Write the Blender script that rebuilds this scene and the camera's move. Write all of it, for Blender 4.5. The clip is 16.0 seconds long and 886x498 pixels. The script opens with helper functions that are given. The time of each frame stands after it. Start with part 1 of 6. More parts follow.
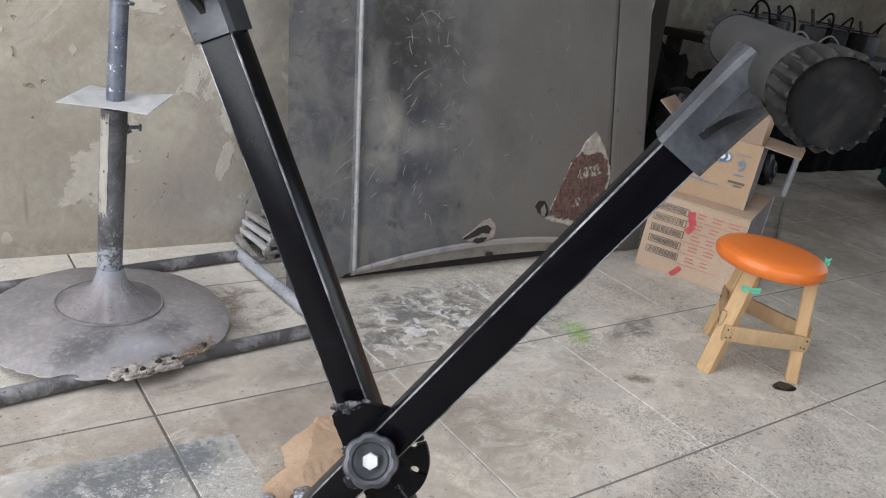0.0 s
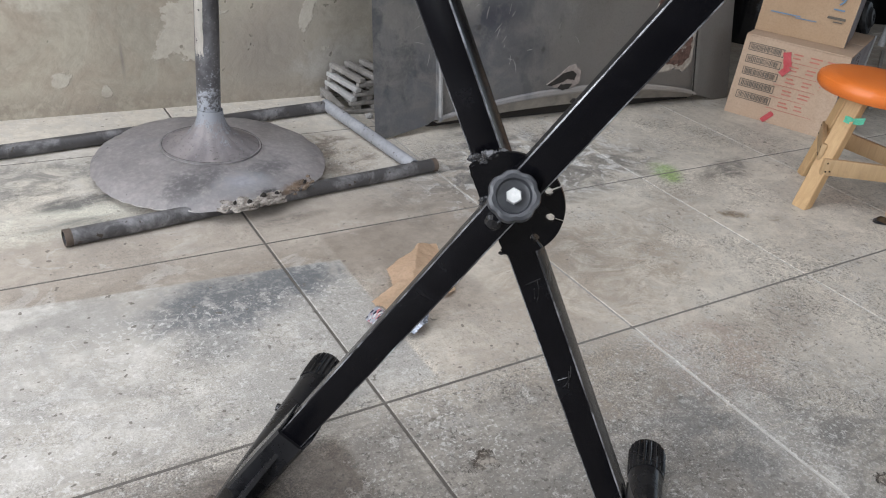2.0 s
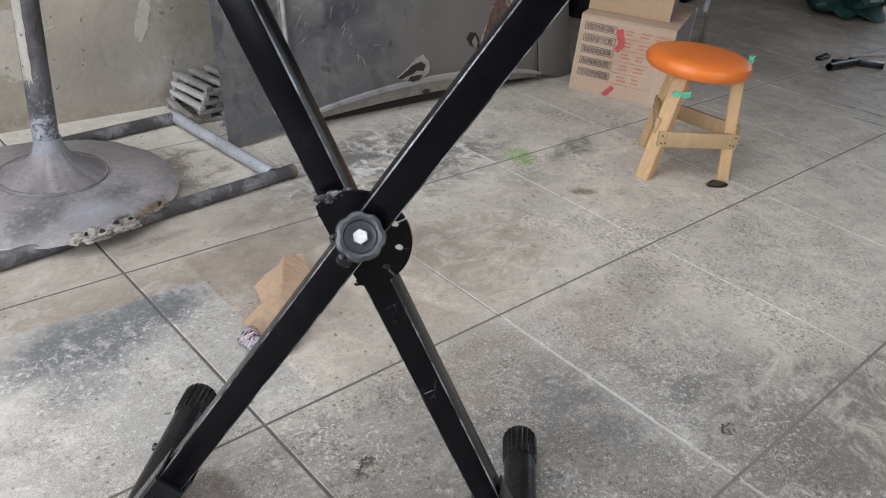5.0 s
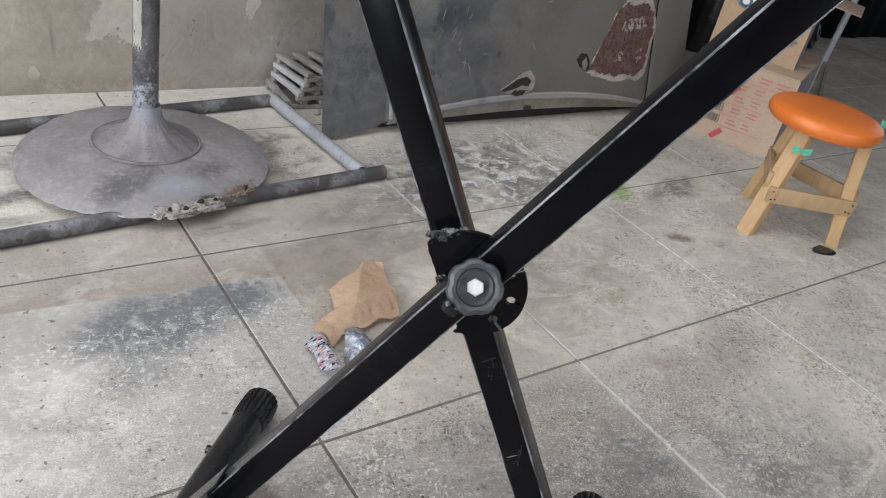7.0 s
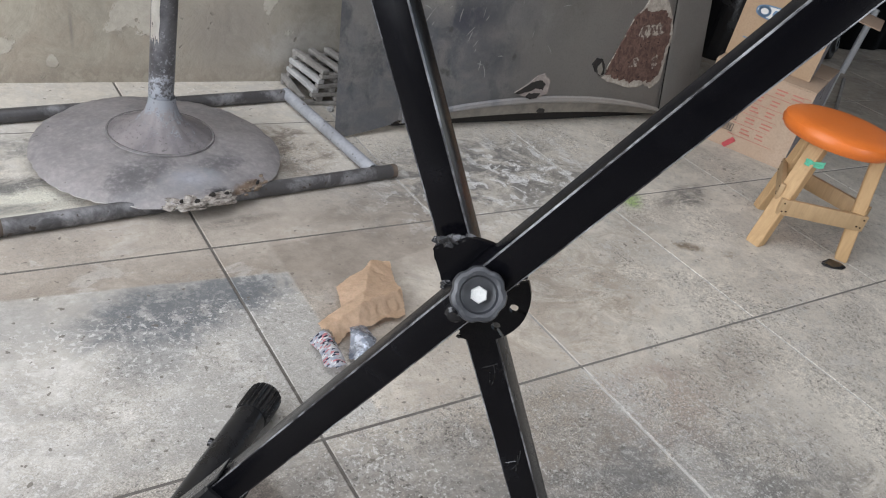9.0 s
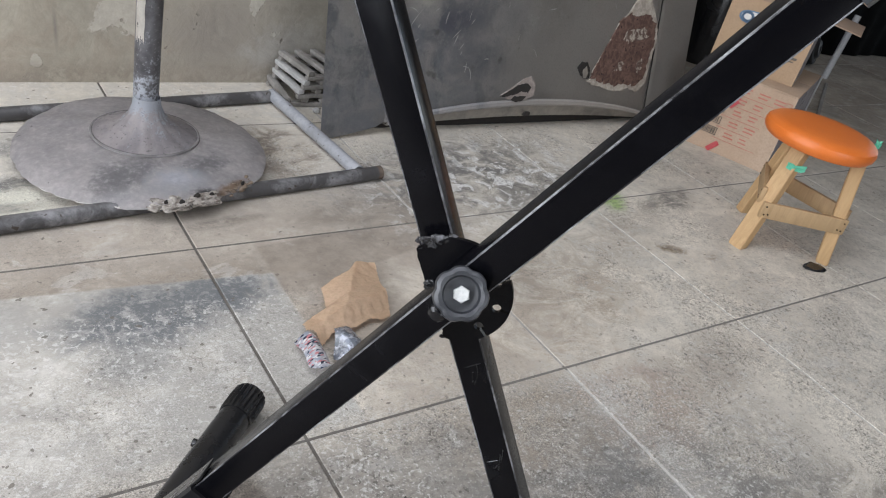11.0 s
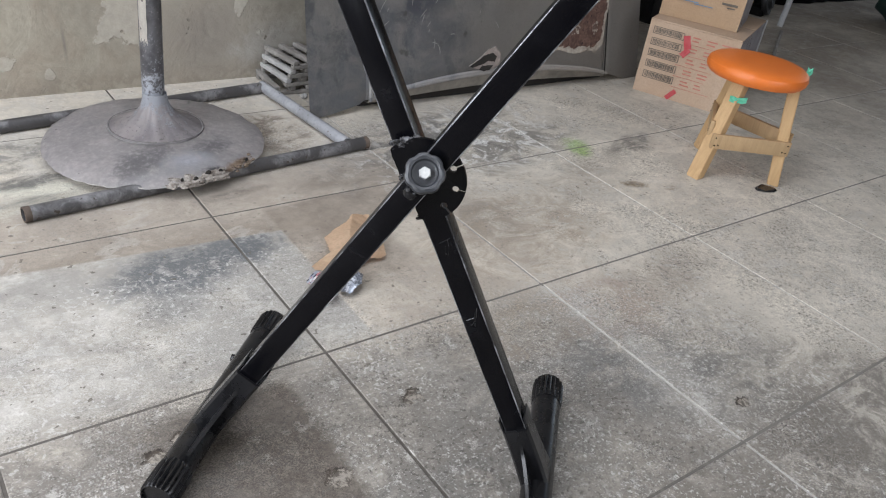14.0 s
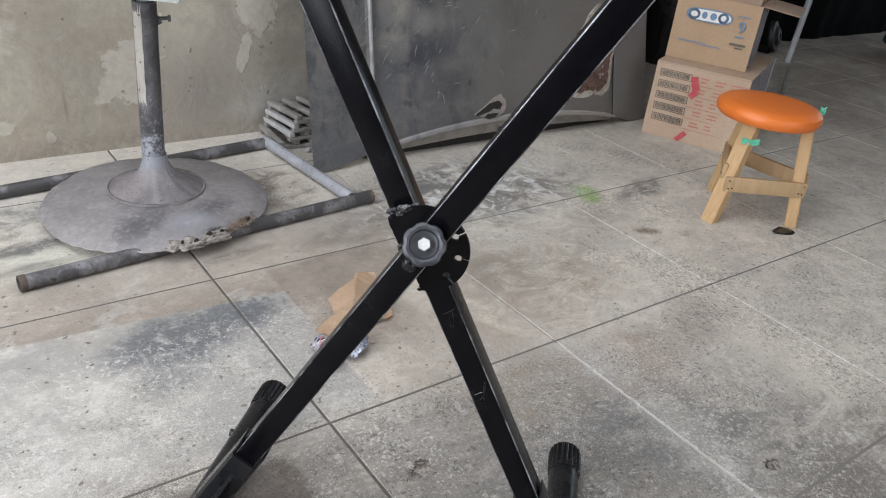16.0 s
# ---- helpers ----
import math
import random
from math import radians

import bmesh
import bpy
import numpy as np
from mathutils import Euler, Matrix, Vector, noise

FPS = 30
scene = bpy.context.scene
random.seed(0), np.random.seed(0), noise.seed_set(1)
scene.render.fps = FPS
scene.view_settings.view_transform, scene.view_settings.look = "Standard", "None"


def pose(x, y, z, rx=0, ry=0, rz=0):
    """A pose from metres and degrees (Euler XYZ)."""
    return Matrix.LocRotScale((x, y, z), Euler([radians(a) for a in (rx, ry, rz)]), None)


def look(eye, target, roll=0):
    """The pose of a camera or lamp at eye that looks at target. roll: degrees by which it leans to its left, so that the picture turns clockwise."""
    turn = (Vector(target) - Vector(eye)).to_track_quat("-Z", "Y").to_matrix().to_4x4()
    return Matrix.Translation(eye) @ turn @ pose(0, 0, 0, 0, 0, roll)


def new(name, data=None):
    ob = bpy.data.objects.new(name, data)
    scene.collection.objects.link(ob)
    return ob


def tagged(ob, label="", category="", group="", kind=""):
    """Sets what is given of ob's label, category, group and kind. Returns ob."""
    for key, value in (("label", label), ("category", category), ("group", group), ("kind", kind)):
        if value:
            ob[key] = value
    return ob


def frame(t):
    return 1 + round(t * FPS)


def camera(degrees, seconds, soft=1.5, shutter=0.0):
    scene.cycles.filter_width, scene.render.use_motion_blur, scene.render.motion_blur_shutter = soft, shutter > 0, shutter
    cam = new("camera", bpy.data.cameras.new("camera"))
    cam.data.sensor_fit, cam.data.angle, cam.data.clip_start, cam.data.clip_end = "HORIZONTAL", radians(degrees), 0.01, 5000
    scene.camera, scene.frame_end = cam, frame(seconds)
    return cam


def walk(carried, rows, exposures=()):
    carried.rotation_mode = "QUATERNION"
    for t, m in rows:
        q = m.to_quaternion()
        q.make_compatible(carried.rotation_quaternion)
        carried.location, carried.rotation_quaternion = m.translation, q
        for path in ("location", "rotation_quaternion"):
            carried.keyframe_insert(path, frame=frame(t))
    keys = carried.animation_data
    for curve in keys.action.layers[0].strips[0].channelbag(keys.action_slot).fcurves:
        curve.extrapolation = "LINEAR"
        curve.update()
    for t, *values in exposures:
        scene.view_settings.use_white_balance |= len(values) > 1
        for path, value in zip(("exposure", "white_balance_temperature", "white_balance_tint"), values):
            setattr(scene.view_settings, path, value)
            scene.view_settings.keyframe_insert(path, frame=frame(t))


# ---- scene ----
cam = camera(59.4, 16.0, 1.1)
EXPOSURES = [(0.0, -0.02), (0.7, -0.05), (1.5, -0.16), (16.0, -0.15)]
PATH = [
    (0, (-0.972, -0.797, 0.968), (0.196, 0.662, 0.256), 10.4),
    (0.5, (-0.995, -0.759, 0.933), (0.114, 0.737, 0.204), 10.3),
    (1, (-1.015, -0.776, 0.862), (0.029, 0.696, 0.0), 8.1),
    (1.5, (-1.027, -0.778, 0.835), (-0.03, 0.66, -0.134), 7.7),
    (2, (-1.052, -0.828, 0.843), (-0.057, 0.601, -0.141), 7.4),
    (2.5, (-1.036, -0.827, 0.849), (0.034, 0.494, -0.204), 6.6),
    (3, (-1.032, -0.814, 0.84), (0.075, 0.408, -0.292), 8.8),
    (3.5, (-1.036, -0.847, 0.899), (0.189, 0.335, -0.15), 7.0),
    (3.7, (-1.027, -0.847, 0.891), (0.227, 0.337, -0.122), 6.9),
    (5.8, (-1.045, -0.817, 0.922), (0.152, 0.432, -0.081), 7.9),
    (6, (-1.027, -0.776, 0.919), (0.164, 0.481, -0.081), 11.1),
    (6.5, (-1.028, -0.739, 0.913), (0.126, 0.549, -0.092), 13.3),
    (7, (-1.021, -0.734, 0.9), (0.093, 0.578, -0.12), 12.9),
    (7.5, (-1.023, -0.741, 0.904), (0.072, 0.578, -0.127), 12.8),
    (8, (-1.028, -0.742, 0.91), (0.064, 0.579, -0.121), 13.6),
    (8.5, (-1.026, -0.735, 0.909), (0.064, 0.587, -0.123), 14.3),
    (9, (-1.02, -0.736, 0.91), (0.072, 0.586, -0.12), 14.5),
    (11.5, (-1.022, -0.743, 0.913), (0.102, 0.562, -0.103), 15.3),
    (12, (-1.032, -0.728, 0.918), (0.09, 0.579, -0.1), 15.4),
    (12.5, (-1.024, -0.792, 0.912), (0.105, 0.502, -0.113), 12.2),
    (13, (-1.07, -0.859, 0.949), (0.054, 0.429, -0.088), 10.8),
    (13.5, (-1.123, -0.912, 0.983), (-0.001, 0.382, -0.051), 10.6),
    (14, (-1.145, -0.98, 0.935), (-0.027, 0.326, -0.088), 9.2),
    (14.5, (-1.144, -0.961, 0.975), (-0.031, 0.404, 0.028), 8.4),
    (15, (-1.108, -0.92, 0.964), (0.002, 0.459, 0.032), 9.0),
    (15.5, (-1.097, -0.924, 0.937), (0.014, 0.454, 0.005), 7.9),
    (16, (-1.094, -0.93, 0.939), (0.018, 0.443, 0.002), 6.9),
]
walk(cam, [(t, look(eye, target, roll)) for t, eye, target, roll in PATH], EXPOSURES)

# ---- world and light ----
world = bpy.data.worlds.new("world")
scene.world = world
world.use_nodes = True
wn = world.node_tree
sky = wn.nodes.new("ShaderNodeTexSky")
sky.sky_type, sky.sun_disc = "NISHITA", False
sky.sun_elevation, sky.sun_rotation = radians(48), radians(70)
wn.links.new(sky.outputs[0], wn.nodes["Background"].inputs[0])
wn.nodes["Background"].inputs[1].default_value = 0.10

sun_data = bpy.data.lights.new("sun", "SUN")
sun_data.energy, sun_data.angle, sun_data.color = 1.0, radians(20), (1.0, 0.96, 0.9)
sun = new("sun", sun_data)
sun.matrix_world = look((6, 2, 7), (0, 0, 0))


def area(name, eye, target, sx, sy, power, color):
    d = bpy.data.lights.new(name, "AREA")
    d.shape, d.size, d.size_y, d.energy, d.color = "RECTANGLE", sx, sy, power, color
    o = new(name, d)
    o.matrix_world = look(eye, target)
    return o


# daylight in the door openings, and an added overhead fill with no known source
area("west_door_daylight", (-3.2, -0.3, 1.45), (0, -0.3, 1.1), 2.6, 1.8, 150, (0.895, 0.930, 1.0))
area("south_door_daylight", (0.0, -4.4, 1.5), (0.0, 0.0, 0.6), 2.6, 2.2, 76, (0.895, 0.928, 1.0))
area("east_door_daylight", (6.5, 0.55, 1.25), (0, 0.55, 1.0), 1.9, 2.2, 14, (0.72, 0.84, 1.0))
area("overhead_fill", (-1.15, 0.1, 2.98), (-1.15, 0.1, 0.0), 2.4, 2.0, 72, (0.90, 0.930, 1.0))


# ---- materials ----
def nodes_of(name, rough=0.6, metal=0.0, spec=0.5):
    m = bpy.data.materials.new(name)
    m.use_nodes = True
    nt = m.node_tree
    b = nt.nodes["Principled BSDF"]
    b.inputs["Roughness"].default_value = rough
    b.inputs["Metallic"].default_value = metal
    b.inputs["Specular IOR Level"].default_value = spec
    return m, nt, b


def coords(nt, kind="Object"):
    return nt.nodes.new("ShaderNodeTexCoord").outputs[kind]


def noise_tex(nt, vec, scale, detail=6.0, rough=0.6, distort=0.0):
    n = nt.nodes.new("ShaderNodeTexNoise")
    n.inputs["Scale"].default_value, n.inputs["Detail"].default_value = scale, detail
    n.inputs["Roughness"].default_value, n.inputs["Distortion"].default_value = rough, distort
    nt.links.new(vec, n.inputs["Vector"])
    return n.outputs["Fac"]


def ramp(nt, fac, a, b, lo=0.0, hi=1.0):
    n = nt.nodes.new("ShaderNodeMapRange")
    n.inputs[1].default_value, n.inputs[2].default_value = a, b
    n.inputs[3].default_value, n.inputs[4].default_value = lo, hi
    nt.links.new(fac, n.inputs[0])
    return n.outputs[0]


def mix(nt, fac, a, b, mode="MIX"):
    n = nt.nodes.new("ShaderNodeMix")
    n.data_type, n.blend_type = "RGBA", mode
    for sock, v in ((n.inputs[0], fac), (n.inputs[6], a), (n.inputs[7], b)):
        if isinstance(v, (int, float)):
            sock.default_value = v
        elif isinstance(v, tuple):
            sock.default_value = (*v, 1.0)
        else:
            nt.links.new(v, sock)
    return n.outputs[2]


def math_node(nt, op, a, b=0.0, c=0.0):
    n = nt.nodes.new("ShaderNodeMath")
    n.operation = op
    for sock, v in zip(n.inputs, (a, b, c)):
        if isinstance(v, (int, float)):
            sock.default_value = v
        else:
            nt.links.new(v, sock)
    return n.outputs[0]


def bump(nt, b, height, strength=0.3, distance=0.002):
    n = nt.nodes.new("ShaderNodeBump")
    n.inputs["Strength"].default_value, n.inputs["Distance"].default_value = strength, distance
    nt.links.new(height, n.inputs["Height"])
    nt.links.new(n.outputs[0], b.inputs["Normal"])


def surface(name, base, worn, scale=8.0, fine=120.0, rough=0.6, metal=0.0, spread=(0.4, 0.7), bumpy=0.15, speck=None, rough_var=0.15, spec=0.5, depth=0.002):
    """Base colour with large patches of wear, fine grain and specks."""
    m, nt, b = nodes_of(name, rough, metal, spec)
    v = coords(nt)
    big, small = noise_tex(nt, v, scale, 8.0, 0.65, 0.4), noise_tex(nt, v, fine, 4.0, 0.6)
    col = mix(nt, ramp(nt, big, *spread), base, worn)
    dark = tuple(c * 0.72 for c in base)
    col = mix(nt, ramp(nt, small, 0.42, 0.75, 0.0, 0.5), col, dark)
    if speck:
        dots = noise_tex(nt, v, fine * 0.6, 2.0, 0.5)
        col = mix(nt, ramp(nt, dots, 0.66, 0.70), col, speck)
    nt.links.new(col, b.inputs["Base Color"])
    nt.links.new(ramp(nt, big, 0.3, 0.7, rough - rough_var, rough + rough_var), b.inputs["Roughness"])
    bump(nt, b, mix(nt, 0.5, big, small), bumpy, depth)
    return m


BLACK_PAINT = surface("black_satin_paint", (0.0022, 0.0022, 0.0032), (0.006, 0.006, 0.0075), 11, 300, 0.24, 0.0, bumpy=0.06, rough_var=0.06, spec=0.15, spread=(0.5, 0.72))
# pale bevel colour that paints the bright highlight along the arm edges
EDGE_GLINT = surface("edge_glint", (0.03, 0.03, 0.034), (0.42, 0.43, 0.45), 14, 200, 0.22, 0.35, bumpy=0.1, rough_var=0.06, spec=0.9, spread=(0.44, 0.66))
SCORED = surface("scored_paint", (0.008, 0.008, 0.009), (0.03, 0.03, 0.033), 60, 300, 0.3, 0.2)
BLACK_PLASTIC = surface("black_plastic", (0.006, 0.006, 0.007), (0.012, 0.012, 0.0135), 20, 260, 0.27, 0.0, bumpy=0.08, rough_var=0.07, spec=0.40)
DUSTY_PLASTIC = surface("dusty_black_plastic", (0.007, 0.007, 0.007), (0.026, 0.025, 0.023), 26, 200, 0.5, 0.0, bumpy=0.15, rough_var=0.12, spread=(0.45, 0.68), spec=0.15)
KNOB_PLASTIC = surface("knob_plastic", (0.028, 0.030, 0.035), (0.04, 0.042, 0.047), 30, 500, 0.42, 0.0, bumpy=0.04, rough_var=0.05)
# black plastic of the upper sleeves, its bluish glare painted into the colour
SLEEVE = surface("glare_lightened_plastic", (0.026, 0.029, 0.034), (0.065, 0.070, 0.080), 18, 200, 0.20, 0.0, bumpy=0.06, rough_var=0.08, spec=0.9)
FOAM = surface("dark_foam", (0.018, 0.0175, 0.0175), (0.036, 0.034, 0.032), 14, 420, 0.9, 0.0, bumpy=0.4, rough_var=0.05, spec=0.2)
ZINC = surface("zinc_bolt", (0.62, 0.63, 0.62), (0.78, 0.78, 0.76), 60, 400, 0.40, 0.45, bumpy=0.2)
WELD = surface("weld_bead", (0.012, 0.012, 0.013), (0.06, 0.06, 0.066), 120, 500, 0.16, 0.3, bumpy=0.6, rough_var=0.06, spec=0.8)
DULL_STEEL = surface("dull_grey_steel", (0.075, 0.078, 0.088), (0.20, 0.205, 0.215), 9, 110, 0.24, 0.35, bumpy=0.12, rough_var=0.08, spec=0.7, speck=(0.42, 0.43, 0.46), spread=(0.42, 0.62))
BLUE_STEEL = surface("painted_blue_steel", (0.075, 0.085, 0.115), (0.20, 0.215, 0.24), 10, 160, 0.42, 0.2, bumpy=0.2, speck=(0.5, 0.5, 0.5))
RUST_EDGE = surface("flaking_rust", (0.17, 0.145, 0.125), (0.46, 0.43, 0.39), 55, 160, 0.9, 0.0, bumpy=0.9, speck=(0.03, 0.02, 0.015), depth=0.005)
RUST_BROWN = surface("orange_rust", (0.15, 0.108, 0.078), (0.30, 0.24, 0.18), 40, 160, 0.9, 0.0, bumpy=0.9, speck=(0.05, 0.03, 0.02), depth=0.004)
GROOVE = surface("dark_groove", (0.13, 0.12, 0.12), (0.24, 0.225, 0.225), 30, 160, 0.8, 0.0, bumpy=0.3)
PALE_FLAKE = surface("pale_flake", (0.44, 0.42, 0.40), (0.58, 0.56, 0.53), 40, 160, 0.85, 0.0, bumpy=0.5)
PALE_SHEET = surface("pale_dusty_sheet", (0.36, 0.36, 0.365), (0.46, 0.46, 0.455), 9, 120, 0.5, 0.1, bumpy=0.15)
# cream colour for the reflection painted on the pedestal tube
TUBE_REFLECTION = surface("pale_tube_reflection", (0.68, 0.64, 0.58), (0.56, 0.52, 0.46), 25, 160, 0.4, bumpy=0.15, speck=(0.12, 0.11, 0.1))
PIPE = surface("grey_pipe", (0.060, 0.057, 0.058), (0.22, 0.215, 0.222), 11, 110, 0.5, 0.15, bumpy=0.35, speck=(0.05, 0.038, 0.03), spread=(0.47, 0.62))
PIPE_PALE = surface("pale_blue_pipe", (0.27, 0.275, 0.295), (0.40, 0.41, 0.43), 9, 110, 0.6, 0.1, bumpy=0.3, speck=(0.1, 0.09, 0.09))
RUST_PIPE = surface("rusty_pipe_end", (0.11, 0.082, 0.064), (0.06, 0.047, 0.038), 30, 150, 0.85, bumpy=0.5)
RUST = surface("brown_rust", (0.070, 0.036, 0.028), (0.150, 0.088, 0.068), 55, 130, 0.92, 0.0, bumpy=1.0, speck=(0.030, 0.017, 0.014), depth=0.004, spread=(0.42, 0.58))
FLECK = surface("flaked_filler", (0.090, 0.054, 0.043), (0.38, 0.335, 0.28), 70, 160, 0.9, 0.0, bumpy=0.8, spread=(0.47, 0.55))
FILLER = surface("cream_filler", (0.27, 0.235, 0.20), (0.52, 0.475, 0.41), 38, 160, 0.85, bumpy=0.5)
PINKISH = surface("pinkish_filler", (0.20, 0.168, 0.152), (0.32, 0.272, 0.245), 40, 160, 0.85, bumpy=0.5)
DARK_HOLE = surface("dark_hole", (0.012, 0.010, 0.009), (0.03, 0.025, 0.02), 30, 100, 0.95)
CARD = surface("cardboard", (0.36, 0.245, 0.153), (0.41, 0.29, 0.19), 5, 150, 0.85, bumpy=0.12, rough_var=0.05, spec=0.25)
CARD_PALE = surface("pale_cardboard", (0.41, 0.295, 0.21), (0.465, 0.35, 0.26), 5, 150, 0.85, bumpy=0.12, rough_var=0.05, spec=0.25)
CARD_IN = surface("inner_cardboard", (0.27, 0.192, 0.140), (0.33, 0.24, 0.178), 6, 150, 0.88, bumpy=0.15, rough_var=0.05, spec=0.2)
# filmed right sides of the cartons, with that side's shade in the colour
CARD_SIDE = surface("shaded_film_cardboard", (0.14, 0.125, 0.14), (0.23, 0.205, 0.22), 7, 120, 0.35, bumpy=0.1)
INK_BLACK = surface("black_ink", (0.10, 0.085, 0.07), (0.16, 0.135, 0.11), 40, 300, 0.8)
INK_RED = surface("red_ink", (0.42, 0.14, 0.10), (0.46, 0.22, 0.17), 50, 300, 0.8)
TAPE_RED = surface("red_tape", (0.40, 0.035, 0.045), (0.46, 0.10, 0.10), 30, 200, 0.45)
INK_BLUE = surface("blue_ink", (0.11, 0.19, 0.29), (0.17, 0.24, 0.33), 50, 300, 0.7)
INK_WHITE = surface("white_ink", (0.62, 0.60, 0.56), (0.70, 0.68, 0.64), 50, 300, 0.7)
ORANGE = surface("orange_vinyl", (0.66, 0.155, 0.022), (0.72, 0.19, 0.035), 9, 500, 0.40, bumpy=0.06, rough_var=0.06)
GREEN_TAPE = surface("green_tape", (0.10, 0.46, 0.30), (0.14, 0.55, 0.37), 60, 300, 0.5, bumpy=0.2)
PAPER = surface("brown_paper", (0.62, 0.455, 0.315), (0.69, 0.52, 0.375), 12, 200, 0.85, bumpy=0.2, spec=0.2)
FOIL = surface("foil_wrapper", (0.42, 0.46, 0.55), (0.78, 0.80, 0.84), 90, 300, 0.25, 0.6, bumpy=0.4)
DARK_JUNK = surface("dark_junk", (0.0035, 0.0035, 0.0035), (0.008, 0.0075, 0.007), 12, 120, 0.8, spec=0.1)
BLACK_GLOSS = surface("black_gloss_plastic", (0.010, 0.010, 0.011), (0.018, 0.018, 0.019), 10, 200, 0.22, bumpy=0.05)
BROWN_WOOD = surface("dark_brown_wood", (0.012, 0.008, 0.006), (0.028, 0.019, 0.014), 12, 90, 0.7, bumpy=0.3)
GREY_METAL = surface("grey_engine_metal", (0.014, 0.014, 0.015), (0.05, 0.05, 0.052), 25, 150, 0.5, 0.5, bumpy=0.3)
WHITE_ROD = surface("white_rod_paint", (0.36, 0.37, 0.385), (0.48, 0.485, 0.495), 12, 120, 0.4)
GREEN_CLOTH = surface("green_tarp", (0.006, 0.035, 0.028), (0.010, 0.055, 0.042), 9, 90, 0.6, bumpy=0.4)
CEILING_PAINT = surface("ceiling_paint", (0.55, 0.54, 0.51), (0.62, 0.61, 0.58), 2, 40, 0.85)
SLAT_WOOD = surface("grey_slat", (0.19, 0.178, 0.163), (0.33, 0.312, 0.29), 9, 120, 0.8, bumpy=0.3)
SLAT_PALE = surface("pale_slat", (0.36, 0.355, 0.345), (0.47, 0.46, 0.45), 9, 120, 0.75, bumpy=0.3)
OUTSIDE = surface("pale_yard_concrete", (0.42, 0.40, 0.37), (0.5, 0.48, 0.45), 1, 30, 0.9)


def wood_mat(name, light, dark):
    m, nt, b = nodes_of(name, 0.62)
    mp = nt.nodes.new("ShaderNodeMapping")
    mp.inputs["Scale"].default_value = (14, 14, 1.6)
    nt.links.new(coords(nt), mp.inputs[0])
    g = noise_tex(nt, mp.outputs[0], 5.0, 8.0, 0.7, 1.2)
    col = mix(nt, ramp(nt, g, 0.3, 0.72), light, dark)
    col = mix(nt, ramp(nt, noise_tex(nt, coords(nt), 22, 5.0), 0.6, 0.78, 0.0, 0.55), col, (0.22, 0.14, 0.08))
    nt.links.new(col, b.inputs["Base Color"])
    bump(nt, b, g, 0.2, 0.001)
    return m


PINE = wood_mat("raw_pine", (0.560, 0.375, 0.195), (0.430, 0.270, 0.130))
PINE_GREY = wood_mat("weathered_pine", (0.460, 0.315, 0.170), (0.330, 0.215, 0.110))


def position(nt):
    return nt.nodes.new("ShaderNodeNewGeometry").outputs["Position"]


def spot(nt, pos, cx, cy, rx, ry, turn, warp, soft=0.35):
    """Mask of an irregular patch on the floor, for stains and for painted shade."""
    mp = nt.nodes.new("ShaderNodeMapping")
    mp.vector_type = "TEXTURE"
    mp.inputs["Location"].default_value = (cx, cy, 0)
    mp.inputs["Rotation"].default_value = (0, 0, radians(turn))
    mp.inputs["Scale"].default_value = (rx, ry, 1)
    nt.links.new(pos, mp.inputs[0])
    flat = nt.nodes.new("ShaderNodeVectorMath")
    flat.operation = "MULTIPLY"
    flat.inputs[1].default_value = (1, 1, 0)
    nt.links.new(mp.outputs[0], flat.inputs[0])
    ln = nt.nodes.new("ShaderNodeVectorMath")
    ln.operation = "LENGTH"
    nt.links.new(flat.outputs[0], ln.inputs[0])
    d = math_node(nt, "ADD", ln.outputs["Value"], math_node(nt, "MULTIPLY", math_node(nt, "SUBTRACT", warp, 0.5), 3.4))
    return ramp(nt, d, 1.0 - soft, 1.0 + soft * 0.4, 1.0, 0.0)


def half(nt, sep, nx, ny, c, soft):
    """1 where nx * x + ny * y > c, with a soft edge."""
    d = math_node(nt, "ADD", math_node(nt, "MULTIPLY", sep.outputs[0], nx), math_node(nt, "MULTIPLY", sep.outputs[1], ny))
    return ramp(nt, d, c - soft, c + soft)


def times(nt, *f):
    out = f[0]
    for g in f[1:]:
        out = math_node(nt, "MULTIPLY", out, g)
    return out


